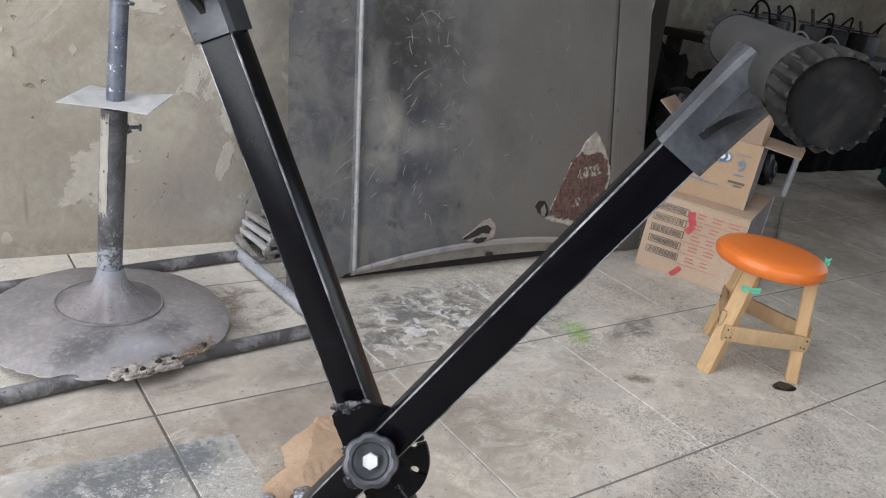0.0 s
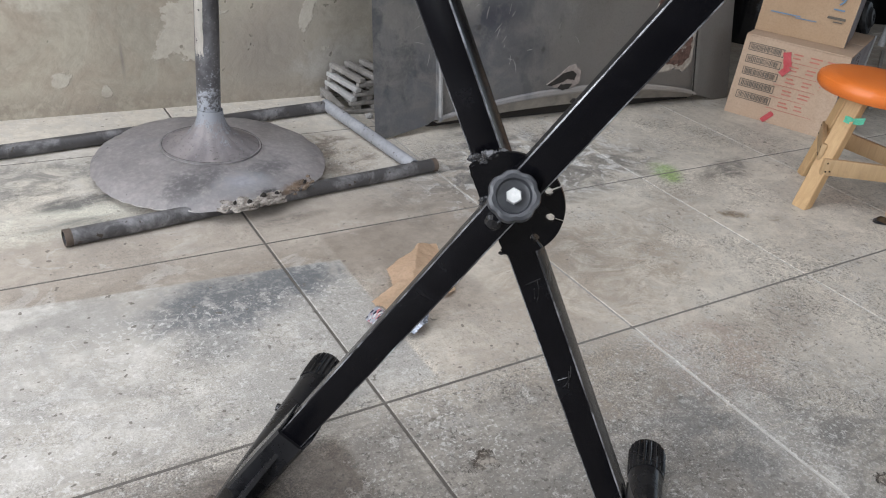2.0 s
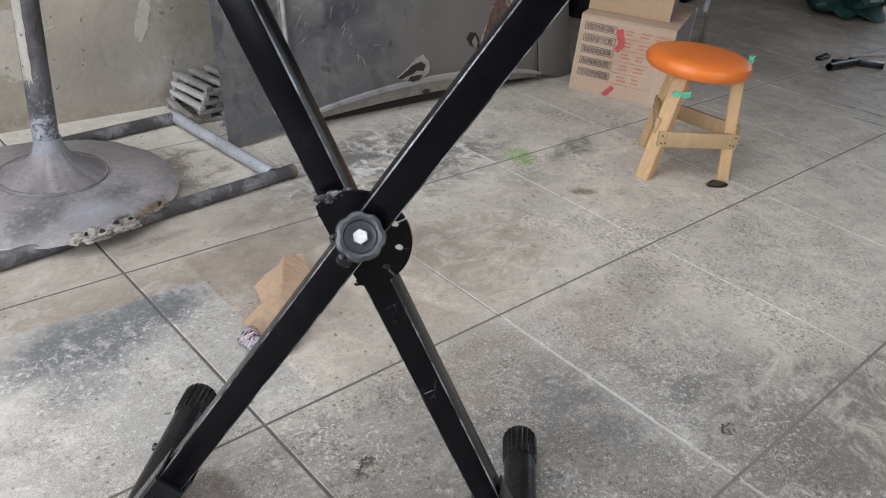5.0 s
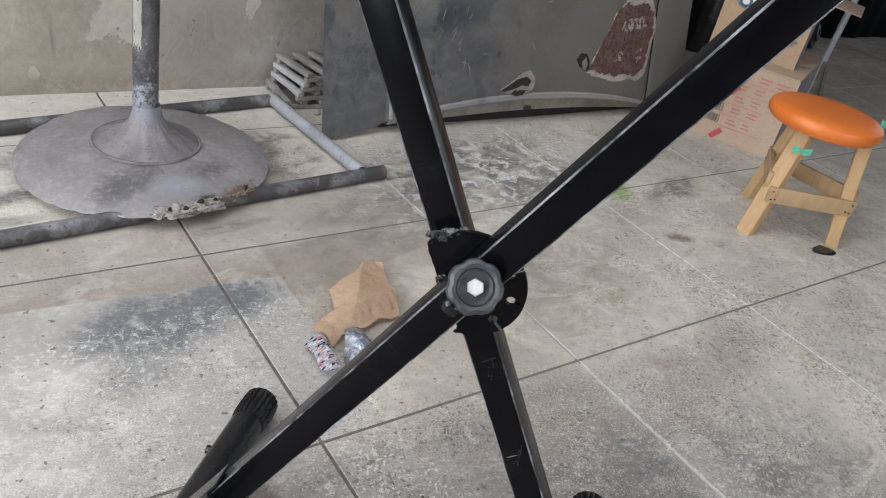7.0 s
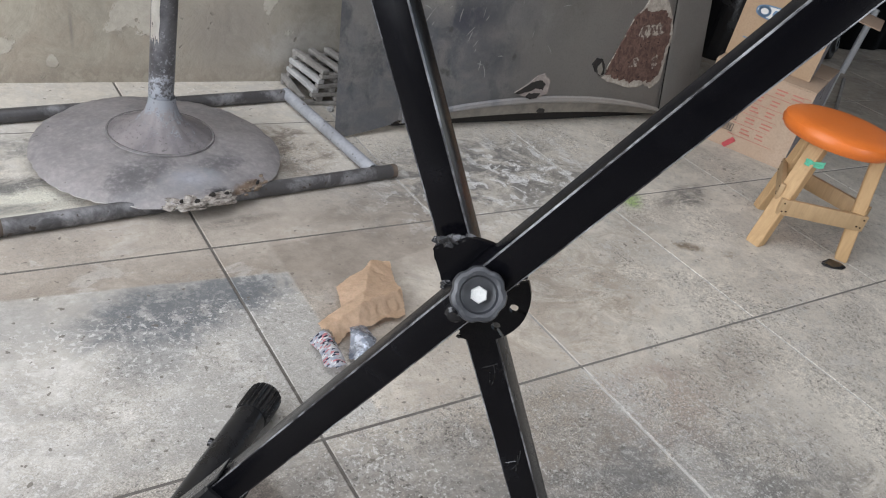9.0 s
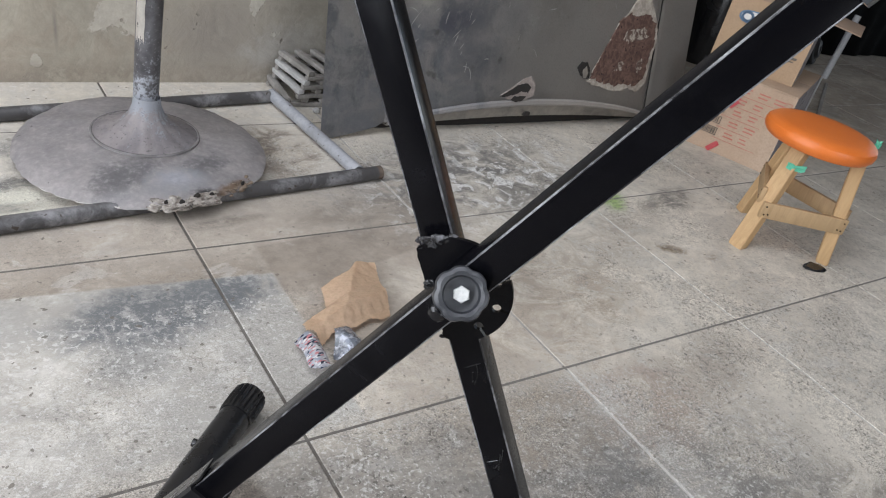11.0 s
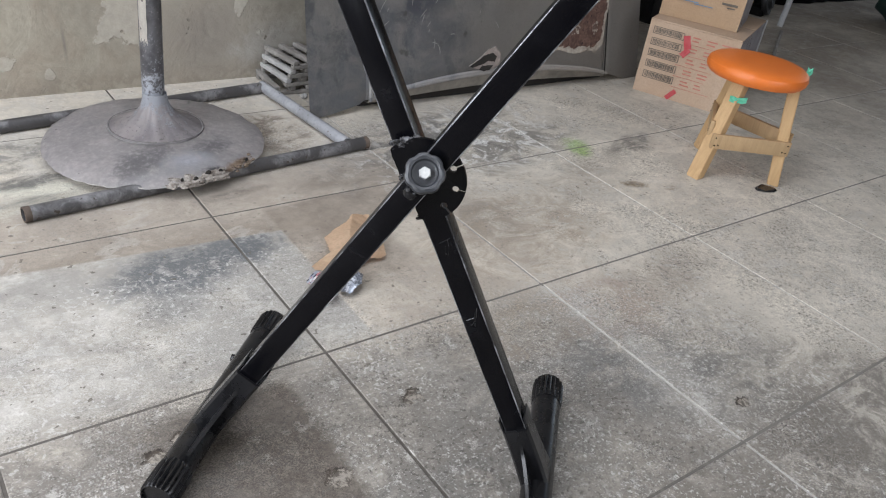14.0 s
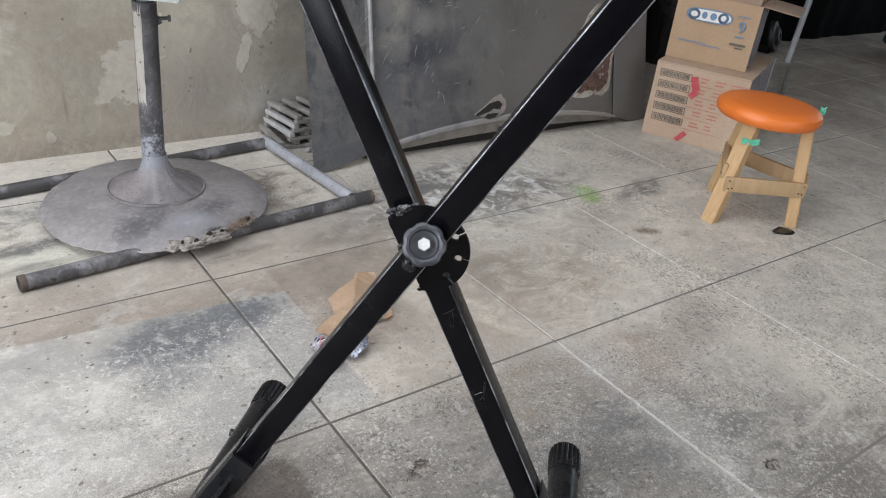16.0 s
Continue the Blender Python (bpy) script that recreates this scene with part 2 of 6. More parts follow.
def floor_mat():
    m, nt, b = nodes_of("stained_floor_tile", 0.5, 0.0, 0.3)
    pos = position(nt)
    sep = nt.nodes.new("ShaderNodeSeparateXYZ")
    wob = nt.nodes.new("ShaderNodeTexNoise")
    wob.inputs["Scale"].default_value = 9.0
    nt.links.new(pos, wob.inputs["Vector"])
    shift = nt.nodes.new("ShaderNodeVectorMath")
    shift.operation = "MULTIPLY_ADD"
    shift.inputs[1].default_value = (0.007, 0.007, 0)
    nt.links.new(wob.outputs["Color"], shift.inputs[0])
    nt.links.new(pos, shift.inputs[2])
    nt.links.new(shift.outputs[0], sep.inputs[0])
    n1, n2 = noise_tex(nt, pos, 2.2, 8.0, 0.62, 0.5), noise_tex(nt, pos, 7.5, 9.0, 0.72, 0.8)
    n3, n4 = noise_tex(nt, pos, 30, 9.0, 0.78), noise_tex(nt, pos, 120, 3.0, 0.6)
    n5, n6 = noise_tex(nt, pos, 230, 2.0, 0.5), noise_tex(nt, pos, 85, 5.0, 0.7, 0.5)
    warp = math_node(nt, "ADD", math_node(nt, "MULTIPLY", n2, 0.55), math_node(nt, "ADD", math_node(nt, "MULTIPLY", n3, 0.30), math_node(nt, "MULTIPLY", n6, 0.15)))
    info = nt.nodes.new("ShaderNodeObjectInfo").outputs["Random"]
    col = mix(nt, ramp(nt, n1, 0.40, 0.60), (0.588, 0.540, 0.466), (0.518, 0.470, 0.400))
    col = mix(nt, ramp(nt, n2, 0.46, 0.60, 0.0, 0.45), col, (0.335, 0.305, 0.268))
    col = mix(nt, ramp(nt, n3, 0.50, 0.62, 0.0, 0.25), col, (0.315, 0.292, 0.262))
    col = mix(nt, ramp(nt, info, 0.0, 1.0, 0.0, 0.12), col, (0.30, 0.285, 0.262))
    # grimy brown stretch before the bench and clutter, its shade painted into the colour
    far_shade = times(nt, half(nt, sep, 0.75, 0.66, 1.75, 0.55), ramp(nt, n1, 0.36, 0.60, 0.45, 1.0))
    col = mix(nt, math_node(nt, "MULTIPLY", far_shade, 0.75), col, (0.205, 0.172, 0.140))
    # brownish band by the pipe frame
    band = times(nt, half(nt, sep, -1, 0, -0.1, 0.10), half(nt, sep, 0, 1, 0.38, 0.02), half(nt, sep, 0, -1, -0.80, 0.1))
    col = mix(nt, times(nt, band, ramp(nt, n2, 0.38, 0.58, 0.72, 1.0)), col, (0.320, 0.280, 0.238))
    # grey worn field round the stand, darkened further to stand in for shade
    near = times(nt, half(nt, sep, 0, -1, 0.0, 0.05), half(nt, sep, -1, -0.25, -0.02, 0.24))
    col = mix(nt, times(nt, near, ramp(nt, warp, 0.41, 0.53, 0.45, 1.0)), col, (0.205, 0.187, 0.166))
    far_left = times(nt, half(nt, sep, 0, 1, 0.72, 0.08), half(nt, sep, -1, 0, 0.0, 0.1))
    col = mix(nt, times(nt, far_left, ramp(nt, n2, 0.45, 0.6, 0.0, 0.45)), col, (0.54, 0.515, 0.47))
    # brown wedges with straight edges
    wedge = times(nt, half(nt, sep, 0.10, -1, -0.575, 0.004), half(nt, sep, -0.25, 1, 0.470, 0.004), half(nt, sep, 1, 0.0, -0.345, 0.008), half(nt, sep, -1, 0.0, 0.02, 0.08))
    by_paper = times(nt, half(nt, sep, 1, -0.02, -0.436, 0.004), half(nt, sep, 0.10, -1, -0.575, 0.004), half(nt, sep, 0, 1, 0.16, 0.03), half(nt, sep, -1, 0.0, 0.20, 0.05))
    col = mix(nt, times(nt, by_paper, ramp(nt, n3, 0.35, 0.6, 0.55, 0.9)), col, (0.232, 0.198, 0.166))
    col = mix(nt, times(nt, wedge, ramp(nt, n3, 0.35, 0.6, 0.6, 0.9)), col, (0.190, 0.162, 0.136))
    # darker brown quadrilateral below the stand
    under = times(nt, half(nt, sep, -1.000, -0.000, 0.648, 0.010), half(nt, sep, 0, -1, 0.035, 0.012), half(nt, sep, 1, 0, -0.90, 0.06), half(nt, sep, 0, 1, -0.40, 0.14))
    col = mix(nt, times(nt, under, ramp(nt, n3, 0.35, 0.6, 0.5, 0.9)), col, (0.112, 0.090, 0.074))
    # dirt wiped up against the sprayed rectangle
    edge = times(nt, half(nt, sep, 0, -1, -0.50, 0.05), half(nt, sep, 0.07, 1, 0.40, 0.01), half(nt, sep, -1, 0, 0.30, 0.08))
    col = mix(nt, times(nt, edge, ramp(nt, n2, 0.38, 0.58, 0.5, 0.9)), col, (0.225, 0.190, 0.155))
    # pale sprayed rectangle with straight edges
    pale = times(nt, half(nt, sep, -1, 0.02, 0.436, 0.003), half(nt, sep, -0.07, -1, -0.409, 0.003), half(nt, sep, 0, 1, 0.02, 0.02))
    spray = mix(nt, ramp(nt, warp, 0.44, 0.56), (0.465, 0.443, 0.406), (0.340, 0.316, 0.280))
    cloudy = ramp(nt, noise_tex(nt, pos, 3.6, 8.0, 0.66, 0.7), 0.47, 0.57, 0.0, 0.8)
    spray = mix(nt, cloudy, spray, (0.300, 0.288, 0.268))
    col = mix(nt, times(nt, pale, ramp(nt, n3, 0.40, 0.58, 1.0, 0.86)), col, spray)
    for cx, cy, rx, ry, turn, k in ((-0.66, 0.375, 0.20, 0.085, 4, 0.95), (-0.545, 0.42, 0.10, 0.05, 0, 0.75), (-0.74, 0.26, 0.10, 0.06, 30, 0.55)):
        smoke = times(nt, spot(nt, pos, cx, cy, rx, ry, turn, warp, 0.40), ramp(nt, n3, 0.42, 0.50, 0.55, 1.0), half(nt, sep, -0.07, -1, -0.409, 0.003))
        col = mix(nt, math_node(nt, "MULTIPLY", smoke, k), col, (0.125, 0.130, 0.136))
    mp = nt.nodes.new("ShaderNodeMapping")
    mp.inputs["Rotation"].default_value = (0, 0, radians(18))
    mp.inputs["Scale"].default_value = (1, 1.5, 1)
    nt.links.new(pos, mp.inputs[0])
    drag = times(nt, ramp(nt, noise_tex(nt, mp.outputs[0], 9, 6.0, 0.7, 0.6), 0.565, 0.60), ramp(nt, n1, 0.44, 0.56))
    col = mix(nt, math_node(nt, "MULTIPLY", drag, 0.25), col, (0.58, 0.565, 0.54))
    worn = noise_tex(nt, mp.outputs[0], 8.0, 9.0, 0.75, 1.0)
    for cx, cy, rx, ry, turn, c, k in (
        (0.86, 0.51, 0.15, 0.06, 20, (0.085, 0.083, 0.080), 0.85), (0.07, 0.29, 0.11, 0.10, 30, (0.075, 0.073, 0.072), 0.85),
        (0.20, 0.76, 0.42, 0.21, 15, (0.105, 0.102, 0.100), 0.90), (0.52, 0.64, 0.30, 0.11, 20, (0.14, 0.133, 0.124), 0.8),
        (0.655, 0.545, 0.085, 0.045, 60, (0.25, 0.36, 0.12), 0.9), (0.634, 0.286, 0.042, 0.022, -30, (0.17, 0.125, 0.08), 0.95),
        (0.735, 0.225, 0.03, 0.018, 0, (0.19, 0.15, 0.11), 0.9),
        # the spot at (-0.24, 0.95) paints the soft shadow beside the pedestal base
        (-0.95, 1.0, 0.35, 0.12, 5, (0.13, 0.13, 0.125), 0.75), (-0.24, 0.95, 0.13, 0.17, 0, (0.17, 0.140, 0.115), 0.95), (-0.92, 0.78, 0.20, 0.08, 8, (0.56, 0.55, 0.47), 0.8), (-0.86, 0.86, 0.12, 0.035, 10, (0.085, 0.085, 0.085), 0.85), (-0.90, 0.76, 0.10, 0.02, 5, (0.10, 0.10, 0.10), 0.7), (-0.46, 0.635, 0.10, 0.020, 6, (0.12, 0.105, 0.09), 0.85),
        (0.22, -0.30, 0.20, 0.16, 15, (0.20, 0.187, 0.170), 0.5), (2.26, 0.16, 0.016, 0.12, 5, (0.06, 0.055, 0.05), 0.8),
        (2.14, 0.08, 0.014, 0.11, 10, (0.07, 0.065, 0.06), 0.7), (-0.15, 0.62, 0.18, 0.05, 5, (0.19, 0.165, 0.14), 0.8),
        (-0.22, -0.24, 0.26, 0.18, 15, (0.155, 0.147, 0.136), 0.8), (-0.55, -0.42, 0.3, 0.15, 10, (0.15, 0.143, 0.132), 0.8),
        # the first three spots paint the dimmer light on the foreground floor
        (0.10, -0.80, 0.60, 0.36, 10, (0.185, 0.167, 0.146), 0.95), (0.12, -0.72, 0.55, 0.26, 10, (0.165, 0.148, 0.128), 0.9), (-0.95, -0.16, 0.40, 0.20, 10, (0.185, 0.168, 0.150), 0.9), (0.30, -0.10, 0.22, 0.10, 10, (0.30, 0.262, 0.222), 0.7), (-0.02, -0.30, 0.16, 0.20, 20, (0.150, 0.146, 0.140), 0.8), (0.16, -0.42, 0.16, 0.10, 15, (0.155, 0.148, 0.138), 0.6), (0.62, 0.42, 0.20, 0.06, 15, (0.40, 0.36, 0.31), 0.6), (0.08, 0.20, 0.34, 0.20, 15, (0.300, 0.252, 0.200), 0.85), (-0.12, -0.10, 0.20, 0.10, 10, (0.25, 0.212, 0.172), 0.8), (0.10, -0.12, 0.14, 0.12, 30, (0.30, 0.245, 0.205), 0.75), (-0.24, -0.02, 0.16, 0.08, 0, (0.28, 0.243, 0.20), 0.7), (0.42, 0.36, 0.26, 0.10, 20, (0.33, 0.292, 0.245), 0.6)):
        col = mix(nt, times(nt, spot(nt, pos, cx, cy, rx, ry, turn, warp, 0.42), ramp(nt, worn, 0.42, 0.56, 0.18, 1.0), k), col, c)
    # the smooth brown stretch round the paper keeps less powder
    wiped = times(nt, half(nt, sep, 1, 0, -0.425, 0.02), half(nt, sep, -1, 0, -0.12, 0.12), half(nt, sep, 0, 1, 0.0, 0.03), half(nt, sep, 0, -1, -0.62, 0.06))
    keep = ramp(nt, wiped, 0, 1, 1.0, 0.25)
    col = mix(nt, times(nt, wiped, ramp(nt, n2, 0.40, 0.60, 0.15, 0.60)), col, (0.330, 0.285, 0.238))
    # scuffs, flakes of white paint, powder and grit
    zone = half(nt, sep, -1, 0.25, -0.95, 0.5)
    scuff = times(nt, keep, ramp(nt, n3, 0.545, 0.585), ramp(nt, n2, 0.45, 0.58), ramp(nt, zone, 0, 1, 0.2, 1.0), ramp(nt, band, 0, 1, 1.0, 0.2), ramp(nt, by_paper, 0, 1, 1.0, 0.2))
    col = mix(nt, math_node(nt, "MULTIPLY", scuff, 0.6), col, (0.62, 0.595, 0.55))
    paint = times(nt, ramp(nt, noise_tex(nt, pos, 18, 7.0, 0.66, 0.6), 0.535, 0.548), spot(nt, pos, 0.36, 0.72, 0.46, 0.24, 15, warp, 0.6), ramp(nt, n2, 0.40, 0.50))
    col = mix(nt, math_node(nt, "MULTIPLY", paint, 0.9), col, (0.62, 0.61, 0.59))
    powder = times(nt, keep, ramp(nt, n6, 0.55, 0.60), ramp(nt, n1, 0.42, 0.58), ramp(nt, zone, 0, 1, 0.12, 1.0), ramp(nt, band, 0, 1, 1.0, 0.2), ramp(nt, by_paper, 0, 1, 1.0, 0.2))
    col = mix(nt, math_node(nt, "MULTIPLY", powder, 0.6), col, (0.62, 0.60, 0.57))
    flecks = times(nt, near, ramp(nt, under, 0, 1, 1.0, 0.2), ramp(nt, noise_tex(nt, pos, 115, 5.0, 0.70, 0.4), 0.565, 0.595), ramp(nt, noise_tex(nt, pos, 5.0, 6.0, 0.65, 0.6), 0.44, 0.54))
    col = mix(nt, math_node(nt, "MULTIPLY", flecks, 0.65), col, (0.56, 0.54, 0.51))
    col = mix(nt, math_node(nt, "MULTIPLY", under, 0.45), col, (0.100, 0.082, 0.067))
    rough_zone = times(nt, keep, ramp(nt, pale, 0, 1, 1.0, 0.45), half(nt, sep, 0, -1, -1.0, 0.12), ramp(nt, zone, 0, 1, 0.30, 1.0), ramp(nt, noise_tex(nt, pos, 3.1, 7.0, 0.65, 0.8), 0.44, 0.56, 0.20, 1.0), ramp(nt, band, 0, 1, 1.0, 0.25))
    smear = noise_tex(nt, mp.outputs[0], 4.0, 8.0, 0.68, 0.9)
    col = mix(nt, 1.0, col, ramp(nt, smear, 0.38, 0.62, 1.05, 0.93), "MULTIPLY")
    salt = noise_tex(nt, pos, 330, 3.0, 0.7)
    col = mix(nt, rough_zone, col, mix(nt, 1.0, col, ramp(nt, salt, 0.38, 0.62, 1.38, 0.58), "MULTIPLY"))
    col = mix(nt, rough_zone, col, mix(nt, 1.0, col, ramp(nt, n6, 0.38, 0.62, 1.20, 0.76), "MULTIPLY"))
    col = mix(nt, 1.0, col, ramp(nt, n3, 0.36, 0.64, 1.10, 0.88), "MULTIPLY")
    grit = times(nt, ramp(nt, n4, 0.58, 0.60), ramp(nt, n2, 0.44, 0.56, 0.20, 1.0), math_node(nt, "MAXIMUM", rough_zone, math_node(nt, "MULTIPLY", near, 0.9)))
    col = mix(nt, math_node(nt, "MULTIPLY", grit, 0.9), col, (0.085, 0.077, 0.068))
    pock = times(nt, ramp(nt, noise_tex(nt, pos, 55, 2.0, 0.5), 0.685, 0.70), ramp(nt, n1, 0.45, 0.55, 0.4, 1.0))
    col = mix(nt, math_node(nt, "MULTIPLY", pock, 0.8), col, (0.115, 0.10, 0.085))
    col = mix(nt, times(nt, ramp(nt, n5, 0.63, 0.65, 0.0, 0.35), near, ramp(nt, under, 0, 1, 1.0, 0.0)), col, (0.60, 0.585, 0.56))
    # white dust swept along the joint beside the stand
    along_joint = times(nt, half(nt, sep, 1, 0, -0.035, 0.035), half(nt, sep, -1, 0, -0.07, 0.05), half(nt, sep, 0, -1, -0.10, 0.08), half(nt, sep, 0, 1, -0.50, 0.06))
    col = mix(nt, times(nt, along_joint, ramp(nt, warp, 0.45, 0.56), 0.35), col, (0.55, 0.535, 0.505))
    smudge = times(nt, half(nt, sep, 1, 0, 0.10, 0.15), ramp(nt, noise_tex(nt, pos, 42, 2.0, 0.5, 0.3), 0.68, 0.71), ramp(nt, n1, 0.42, 0.55, 0.3, 1.0))
    col = mix(nt, math_node(nt, "MULTIPLY", smudge, 0.75), col, (0.14, 0.125, 0.105))
    tile_c = times(nt, half(nt, sep, 1, 0, -0.05, 0.10), half(nt, sep, -1, 0, -0.80, 0.25), half(nt, sep, 0, -1, -0.12, 0.12))
    dots = times(nt, tile_c, ramp(nt, noise_tex(nt, pos, 105, 3.0, 0.6), 0.615, 0.64), ramp(nt, n2, 0.42, 0.55, 0.25, 1.0))
    col = mix(nt, math_node(nt, "MULTIPLY", dots, 0.65), col, (0.105, 0.092, 0.078))
    pale_dots = times(nt, tile_c, ramp(nt, noise_tex(nt, pos, 140, 3.0, 0.6), 0.60, 0.63), ramp(nt, n1, 0.44, 0.56, 0.2, 1.0), half(nt, sep, 0, -1, -0.02, 0.06))
    col = mix(nt, math_node(nt, "MULTIPLY", pale_dots, 0.6), col, (0.60, 0.57, 0.53))
    # chips in the glaze: dark rim, cream body
    chips = None
    rag = math_node(nt, "ADD", math_node(nt, "MULTIPLY", n3, 1.50), -0.25)
    cores = None
    for cx, cy, r in ((-0.475, -0.178, 0.030), (0.095, -0.484, 0.022), (-0.676, -0.275, 0.030), (-0.905, -0.11, 0.024), (-0.86, -0.085, 0.018)):
        s = spot(nt, pos, cx, cy, r * 0.8, r * 0.62, 20, rag, 0.10)
        k = spot(nt, pos, cx + 0.001, cy - 0.003, r * 0.68, r * 0.48, 20, rag, 0.12)
        chips = s if chips is None else math_node(nt, "MAXIMUM", chips, s)
        cores = k if cores is None else math_node(nt, "MAXIMUM", cores, k)
    col = mix(nt, chips, col, mix(nt, ramp(nt, n4, 0.35, 0.65), (0.03, 0.025, 0.020), (0.085, 0.068, 0.055)))
    col = mix(nt, math_node(nt, "MULTIPLY", cores, 0.85), col, mix(nt, ramp(nt, n6, 0.44, 0.56), (0.11, 0.095, 0.08), (0.36, 0.325, 0.28)))
    nt.links.new(col, b.inputs["Base Color"])
    r = math_node(nt, "ADD", ramp(nt, n2, 0.38, 0.62, 0.40, 0.64), math_node(nt, "MULTIPLY", pale, 0.2))
    nt.links.new(r, b.inputs["Roughness"])
    h = math_node(nt, "SUBTRACT", math_node(nt, "MULTIPLY", n3, 0.30), chips)
    bump(nt, b, h, 0.35, 0.004)
    return m


FLOOR = floor_mat()


def grout_mat():
    m, nt, b = nodes_of("dirty_grout", 0.9, 0.0, 0.3)
    pos = position(nt)
    n1, n2 = noise_tex(nt, pos, 1.3, 5.0, 0.6), noise_tex(nt, pos, 60, 5.0)
    sep = nt.nodes.new("ShaderNodeSeparateXYZ")
    nt.links.new(pos, sep.inputs[0])
    d = math_node(nt, "ADD", sep.outputs[0], math_node(nt, "MULTIPLY", math_node(nt, "SUBTRACT", n1, 0.5), 1.6))
    col = mix(nt, ramp(nt, d, -0.40, 0.15), (0.10, 0.09, 0.08), (0.50, 0.48, 0.45))
    row = math_node(nt, "ABSOLUTE", math_node(nt, "SUBTRACT", math_node(nt, "FRACT", math_node(nt, "ADD", math_node(nt, "DIVIDE", sep.outputs[1], 0.55), 0.5)), 0.5))
    col = mix(nt, ramp(nt, row, 0.010, 0.014, 0.85, 0.0), col, (0.115, 0.105, 0.094))
    col = mix(nt, ramp(nt, n2, 0.5, 0.7, 0.0, 0.6), col, (0.2, 0.185, 0.165))
    nt.links.new(col, b.inputs["Base Color"])
    bump(nt, b, n2, 0.4, 0.001)
    return m


GROUT = grout_mat()


def base_mat():
    m, nt, b = nodes_of("stained_base_steel", 0.55, 0.05, 0.45)
    v = coords(nt)
    n1, n2 = noise_tex(nt, v, 5.0, 8.0, 0.62, 0.5), noise_tex(nt, v, 16, 9.0, 0.68, 0.5)
    n3 = noise_tex(nt, v, 80, 6.0, 0.66)
    col = mix(nt, ramp(nt, n1, 0.40, 0.60), (0.425, 0.398, 0.396), (0.325, 0.306, 0.310))
    col = mix(nt, ramp(nt, n2, 0.46, 0.60, 0.0, 0.6), col, (0.500, 0.468, 0.460))
    warp = mix(nt, 0.4, n2, n3)
    for cx, cy, rx, ry, turn, c, k in ((-0.09, -0.165, 0.075, 0.045, 20, (0.190, 0.183, 0.190), 0.8), (0.085, -0.150, 0.06, 0.030, 25, (0.205, 0.198, 0.206), 0.75), (0.015, -0.195, 0.06, 0.040, 10, (0.52, 0.535, 0.58), 0.75), (-0.02, -0.225, 0.15, 0.022, 0, (0.40, 0.39, 0.40), 0.6), (0.19, -0.02, 0.05, 0.10, 10, (0.42, 0.395, 0.385), 0.6), (-0.19, 0.02, 0.06, 0.09, 0, (0.40, 0.375, 0.37), 0.5), (0.06, -0.245, 0.030, 0.016, 0, (0.060, 0.056, 0.060), 0.9), (0.125, -0.222, 0.045, 0.012, 30, (0.24, 0.150, 0.085), 0.8)):
        col = mix(nt, math_node(nt, "MULTIPLY", spot(nt, v, cx, cy, rx, ry, turn, warp, 0.6), k), col, c)
    col = mix(nt, ramp(nt, noise_tex(nt, v, 38, 3.0, 0.5), 0.73, 0.76, 0.0, 0.7), col, (0.10, 0.090, 0.088))
    col = mix(nt, ramp(nt, n3, 0.56, 0.68, 0.0, 0.3), col, (0.50, 0.48, 0.47))
    col = mix(nt, 1.0, col, ramp(nt, n3, 0.34, 0.66, 0.86, 1.10), "MULTIPLY")
    nt.links.new(col, b.inputs["Base Color"])
    nt.links.new(ramp(nt, n2, 0.35, 0.65, 0.42, 0.70), b.inputs["Roughness"])
    bump(nt, b, mix(nt, 0.5, n2, n3), 0.35, 0.003)
    return m


BASE_STEEL = base_mat()


def dusted_mat(name, low, high, bare, bare2, dust, rough):
    """Bare steel that turns speckled and then pale with dust between two heights."""
    m, nt, b = nodes_of(name, rough, 0.15, 0.5)
    v = coords(nt)
    sep = nt.nodes.new("ShaderNodeSeparateXYZ")
    nt.links.new(v, sep.inputs[0])
    n1, n2, n3 = noise_tex(nt, v, 14, 8.0, 0.65, 0.6), noise_tex(nt, v, 60, 7.0, 0.7), noise_tex(nt, v, 150, 4.0, 0.6)
    col = mix(nt, ramp(nt, n1, 0.40, 0.60), bare, bare2)
    col = mix(nt, ramp(nt, n3, 0.62, 0.68, 0.0, 0.6), col, (0.36, 0.355, 0.36))
    level = math_node(nt, "ADD", ramp(nt, sep.outputs[2], low, high), math_node(nt, "MULTIPLY", math_node(nt, "SUBTRACT", mix(nt, 0.5, n2, n3), 0.5), 3.2))
    level = math_node(nt, "ADD", level, math_node(nt, "MULTIPLY", math_node(nt, "SUBTRACT", n1, 0.5), 1.5))
    col = mix(nt, ramp(nt, level, 0.40, 0.62, 0.0, 0.9), col, dust)
    col = mix(nt, ramp(nt, n3, 0.60, 0.66, 0.0, 0.55), col, (0.11, 0.10, 0.10))
    nt.links.new(col, b.inputs["Base Color"])
    nt.links.new(ramp(nt, level, 0.3, 0.7, rough, 0.72), b.inputs["Roughness"])
    bump(nt, b, mix(nt, 0.5, n1, n2), 0.35, 0.003)
    return m


TUBE_STEEL = dusted_mat("dust_speckled_tube", 0.27, 0.03, (0.050, 0.048, 0.052), (0.120, 0.117, 0.124), (0.33, 0.345, 0.375), 0.34)
CONE_STEEL = dusted_mat("dust_speckled_cone", 0.035, 0.120, (0.420, 0.384, 0.384), (0.300, 0.278, 0.285), (0.47, 0.49, 0.53), 0.55)


